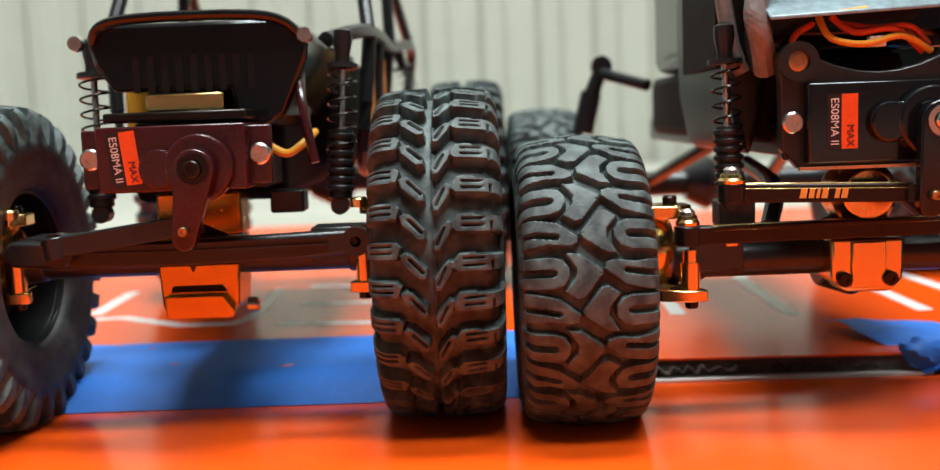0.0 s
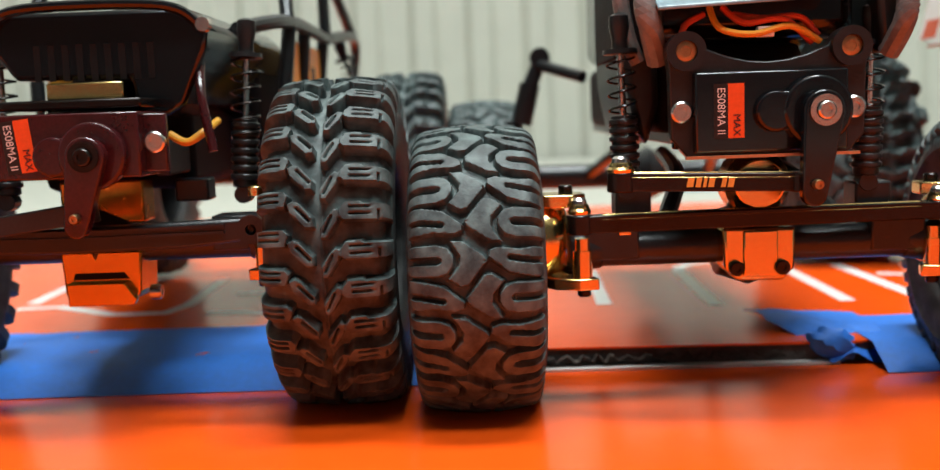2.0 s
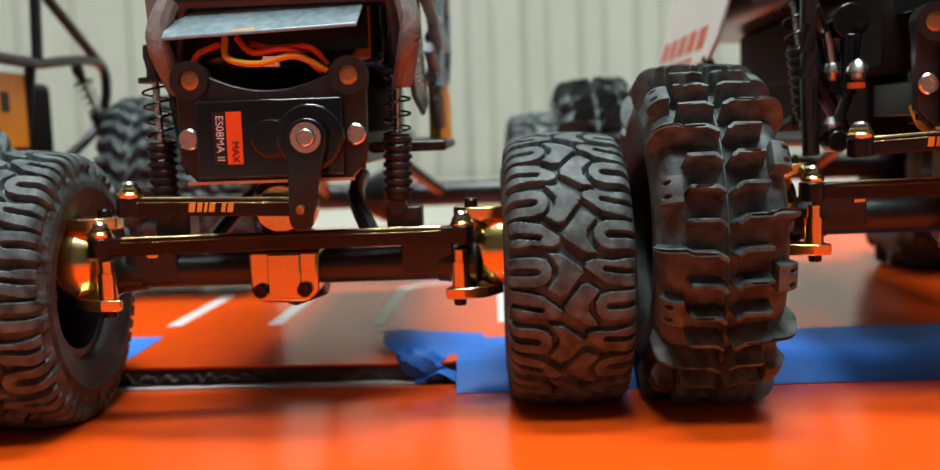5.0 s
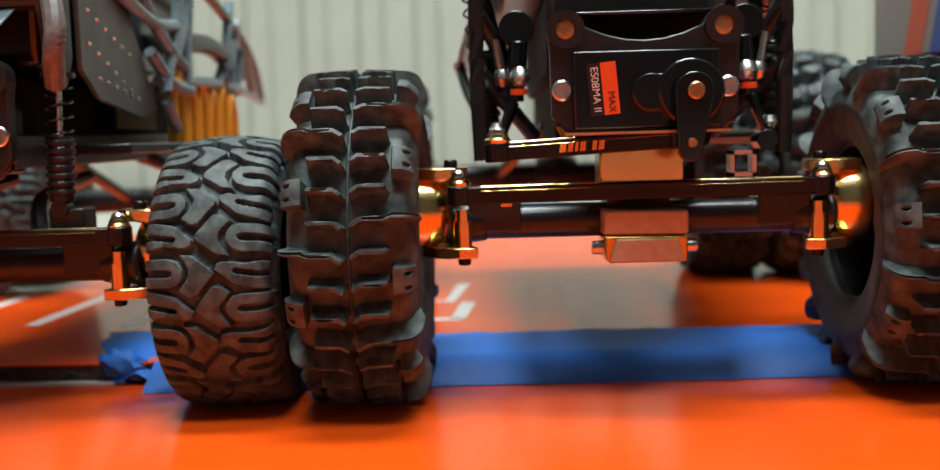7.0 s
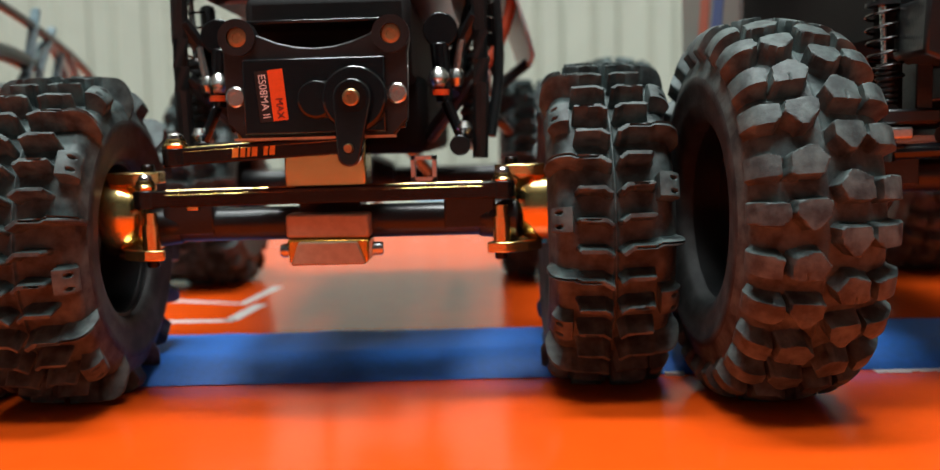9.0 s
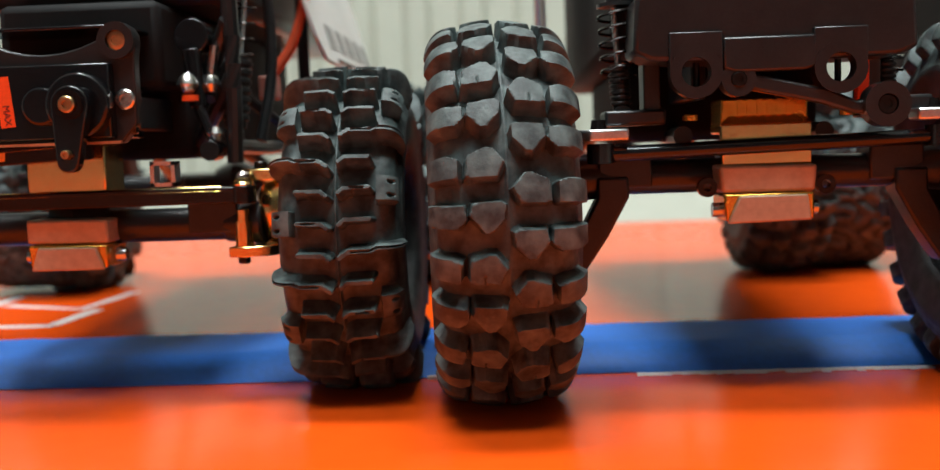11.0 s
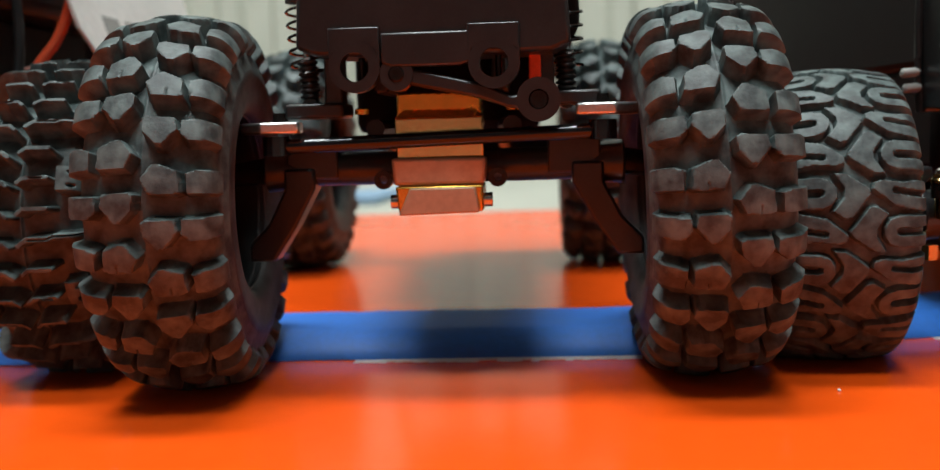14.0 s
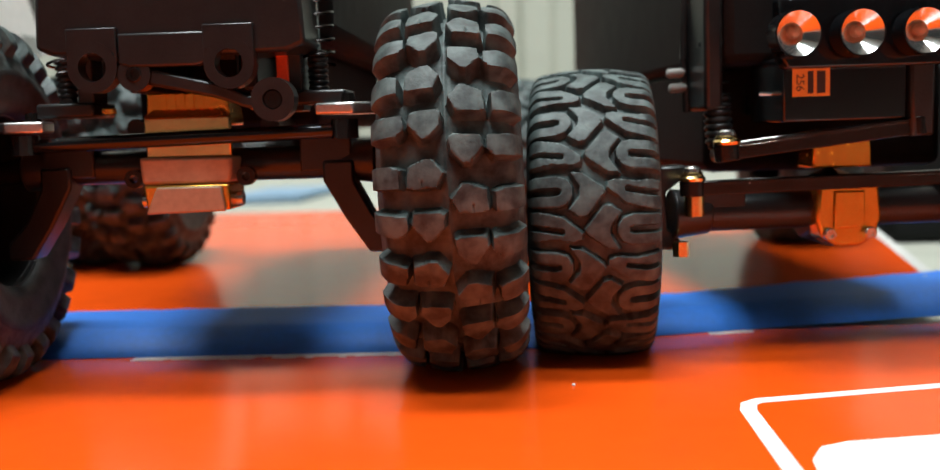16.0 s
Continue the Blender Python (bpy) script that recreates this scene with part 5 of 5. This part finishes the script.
for s in (-1, 1):
    shock(truck, (s * 22.6 - 1.2, 2, 70), (s * 22.0 - 0.6, 2, 48), 2.9, (0.1, 0.62), 0.28, 1.4)
    part("upright", Geo().box(s * 18 - 1.4, s * 18 + 1.4, -2, 4, 46, 58), PLASTIC, truck, "black upright bracket", 0.3)
    part("suspension_link", Geo().tube([(s * 12, 4, 44), (s * 10, 30, 44), (s * 9, 70, 45)], 1.7), PLASTIC, truck, "black suspension link")
    screw(truck, s * 12.5, -6, 46.4, 1.2, AMBER, (0, 0, 1), 1.0, "orange-lit screw")
sp = part("side_panel", Geo().box(-34, -33, 58, 126, 64, 100), GREY_CARD, truck, "grey side panel with slanted stripes", 0.4)
for y0, mt, nm in ((78, STRIPE_BLUE, "blue slanted stripe"), (94, STRIPE_RED, "red slanted stripe")):
    part("stripe", Geo().add([(-34.15, y0, 64), (-34.15, y0 + 11, 64), (-34.15, y0 - 3, 100), (-34.15, y0 - 14, 100), (-34, y0, 64), (-34, y0 + 11, 64), (-34, y0 - 3, 100), (-34, y0 - 14, 100)], [(0, 1, 2, 3), (7, 6, 5, 4), (0, 4, 5, 1), (1, 5, 6, 2), (2, 6, 7, 3), (3, 7, 4, 0)]), mt, sp, nm)
part("red_strip", Geo().box(15.2, 17.2, -3, -1, 48.5, 58), LABEL_ORANGE, truck, "orange-red strip beside the spring", 0.3)
part("belly", Geo().box(-19, 17, 24, 112, 43, 59), DARK, truck, "dark chassis belly", 2.0)
part("body_floor", Geo().box(-24, 24, 2, 150, 58, 92), DARK, truck, "dark underside of the body", 3.0)
rails(truck, 10, 53, 0, 128)

truck = thing("crawler_truck", 417, 134, 0, "black crawler truck with round front lamps", "model truck", GROUP, turn=7)
wheels(truck, "horseshoe_large", "horseshoe_large", -43.6, 45, ground=4, roll=(1.0, 17.0), dy=(9.1, 3.0), steer=(-10.0, -8.0))
axle(truck, 31, 0, 25.6, 3.4)
flat_bar("tie_rod", truck, (-28.7, -6, 30.4), (30, -6, 31.0), 2.6, 3.0, "black machined tie rod with bright edge", ANODISED, STEEL)
flat_bar("drag_link", truck, (-23, -7.5, 36.6), (10, -9, 40.2), 3.0, 2.8, "black machined drag link", ANODISED, STEEL)
for s in (-1, 1):
    ball_stud(truck, s * 28.7, -6, 31.8, 1.8)
    kn = part("knuckle", Geo().prism([(s * 28, 34.4), (s * 33, 34.2), (s * 35, 29), (s * 34.4, 20.4), (s * 33, 19.2), (s * 29.4, 19), (s * 29.4, 21), (s * 31.6, 23), (s * 32, 29.6), (s * 28, 32.4)], -1, 5), PLASTIC, truck, "black steering knuckle", 0.5)
    part("post", Geo().lathe([(0, 1.8), (4.2, 1.8)], (s * 28.2, -5.5, 25.6), (0, 0, 1), 16), BRASS, kn, "brass post")
    part("lower_nut", Geo().lathe([(0, 1.5), (2.6, 1.5)], (s * 30.4, -4.5, 18.4), (0, 0, 1), 6), BRASS, kn, "brass nut")
ball_stud(truck, -23, -7.5, 38.0, 1.9)
dc = part("differential_cover", Geo().prism([(-5.4, 30), (5.6, 30), (6.2, 24), (5.0, 20.6), (2.2, 19.0), (-2.0, 19.0), (-4.8, 20.6), (-6.0, 24)], -5.2, 6), AMBER, truck, "amber-coloured worn brass differential cover", 0.6)
part("panel", Geo().prism([(-2.8, 29), (2.8, 29), (2.8, 22.4), (-2.8, 22.4)], -5.7, -5.2), AMBER, dc, "", 0.3)
for s in (-1, 1):
    screw(dc, s * 3.7, -5.2, 21.4, 1.15, STEEL, label="worn steel screw")
part("upper_mount", Geo().prism([(-5, 40), (5.4, 40), (5.8, 33), (-5.4, 33)], -2, 5), AMBER, truck, "amber brass axle block", 0.4)
sv = part("servo", Geo().box(-14, 8, -10, 6, 41.5, 52.5), GLOSS_BLACK, truck, "black steering servo", 0.4)
lab = new("label", Geo().box(0, 6.6, -0.06, 0, -2.4, 2.4).mesh("label", PRINT_GOLD))
lab.parent, lab.matrix_basis = sv, pose(-12.4 * MM, -10.02 * MM, 48.2 * MM)
tagged(lab, "orange label with black print")
lettering("print", "256", 2.0, PRINT_DARK, lab, pose(1.3 * MM, -0.08 * MM, 0, 90, 90, 0))
for k, (a, b) in enumerate(((2.7, 3.7), (4.3, 5.8))):
    part("print_bar", Geo().box(a, b, -0.1, -0.06, -1.9, 1.9), PRINT_DARK, lab, "black printed mark")
part("servo_horn", Geo().prism([(8, 52), (12.5, 52), (12.5, 38.5), (8.4, 38.5)], -11, -8), PLASTIC, truck, "black servo arm", 0.6)
lampbar = part("lamp_bar", Geo().prism([(-16, 53), (-14.5, 50.4), (28, 50.6), (29, 53), (29, 62), (-16, 62)], -13.5, -10), GLOSS_BLACK, truck, "black lamp bar", 0.4)
for k in range(4):
    lx = -14.7 + k * 10.7
    lm = part("lamp", Geo().ring((lx, -16.4, 55.8), (0, 1, 0), 3.65, 3.9, 4.2, 36), GLOSS_BLACK, truck, "round front lamp")
    part("reflector", Geo().lathe([(-3.3, 0.3), (-3.2, 0.6), (0, 3.6), (0.1, 3.75), (-3.6, 3.75)], (lx, -18.4, 55.8), (0, -1, 0), 40), CHROME, lm, "bright cone reflector")
    part("bulb", Geo().lathe([(-3.0, 0.8), (-1.6, 1.05), (-0.9, 1.0), (-0.4, 0.7), (-0.2, 0.25)], (lx, -17.4, 56.1), (0, -1, 0), 20), COPPER, lm, "round brown bulb")
part("body", Geo().box(-21, 30, 0, 150, 52, 92), DARK, truck, "dark body front", 2.0)
part("belly", Geo().box(-20, 28, 14, 118, 32, 53), DARK, truck, "dark chassis belly", 2.0)
part("side_step", Geo().box(-24.4, -21, 0, 12, 44, 90), PLASTIC, truck, "black body corner", 0.8)
shock(truck, (-22, 4, 60), (-21, 2, 36), 2.4)
square_bracket(truck, 22, -4, 40, 3.0, STEEL)
part("wiring_post", Geo().tube([(-24.6, 11, 44), (-25.0, 11, 54), (-24.2, 12, 72)], 0.8), PLASTIC, truck, "black wiring post")
for z, tip in ((51.2, -28.6), (48.4, -28.2)):
    part("wire_connector", Geo().lathe([(0, 0.5), (0.4, 0.9), (2.6, 0.95), (3.4, 0.6)], (tip, 10.5, z), (1, 0, 0.05), 14), GREY_CARD, truck, "small pale wire connector")
part("thin_link", Geo().rod((-16, -4, 46.6), (-4, -6, 46.0), 0.35, None, 8), STEEL, truck, "thin bright steel link")
rails(truck, 11, 46, 0, 130)
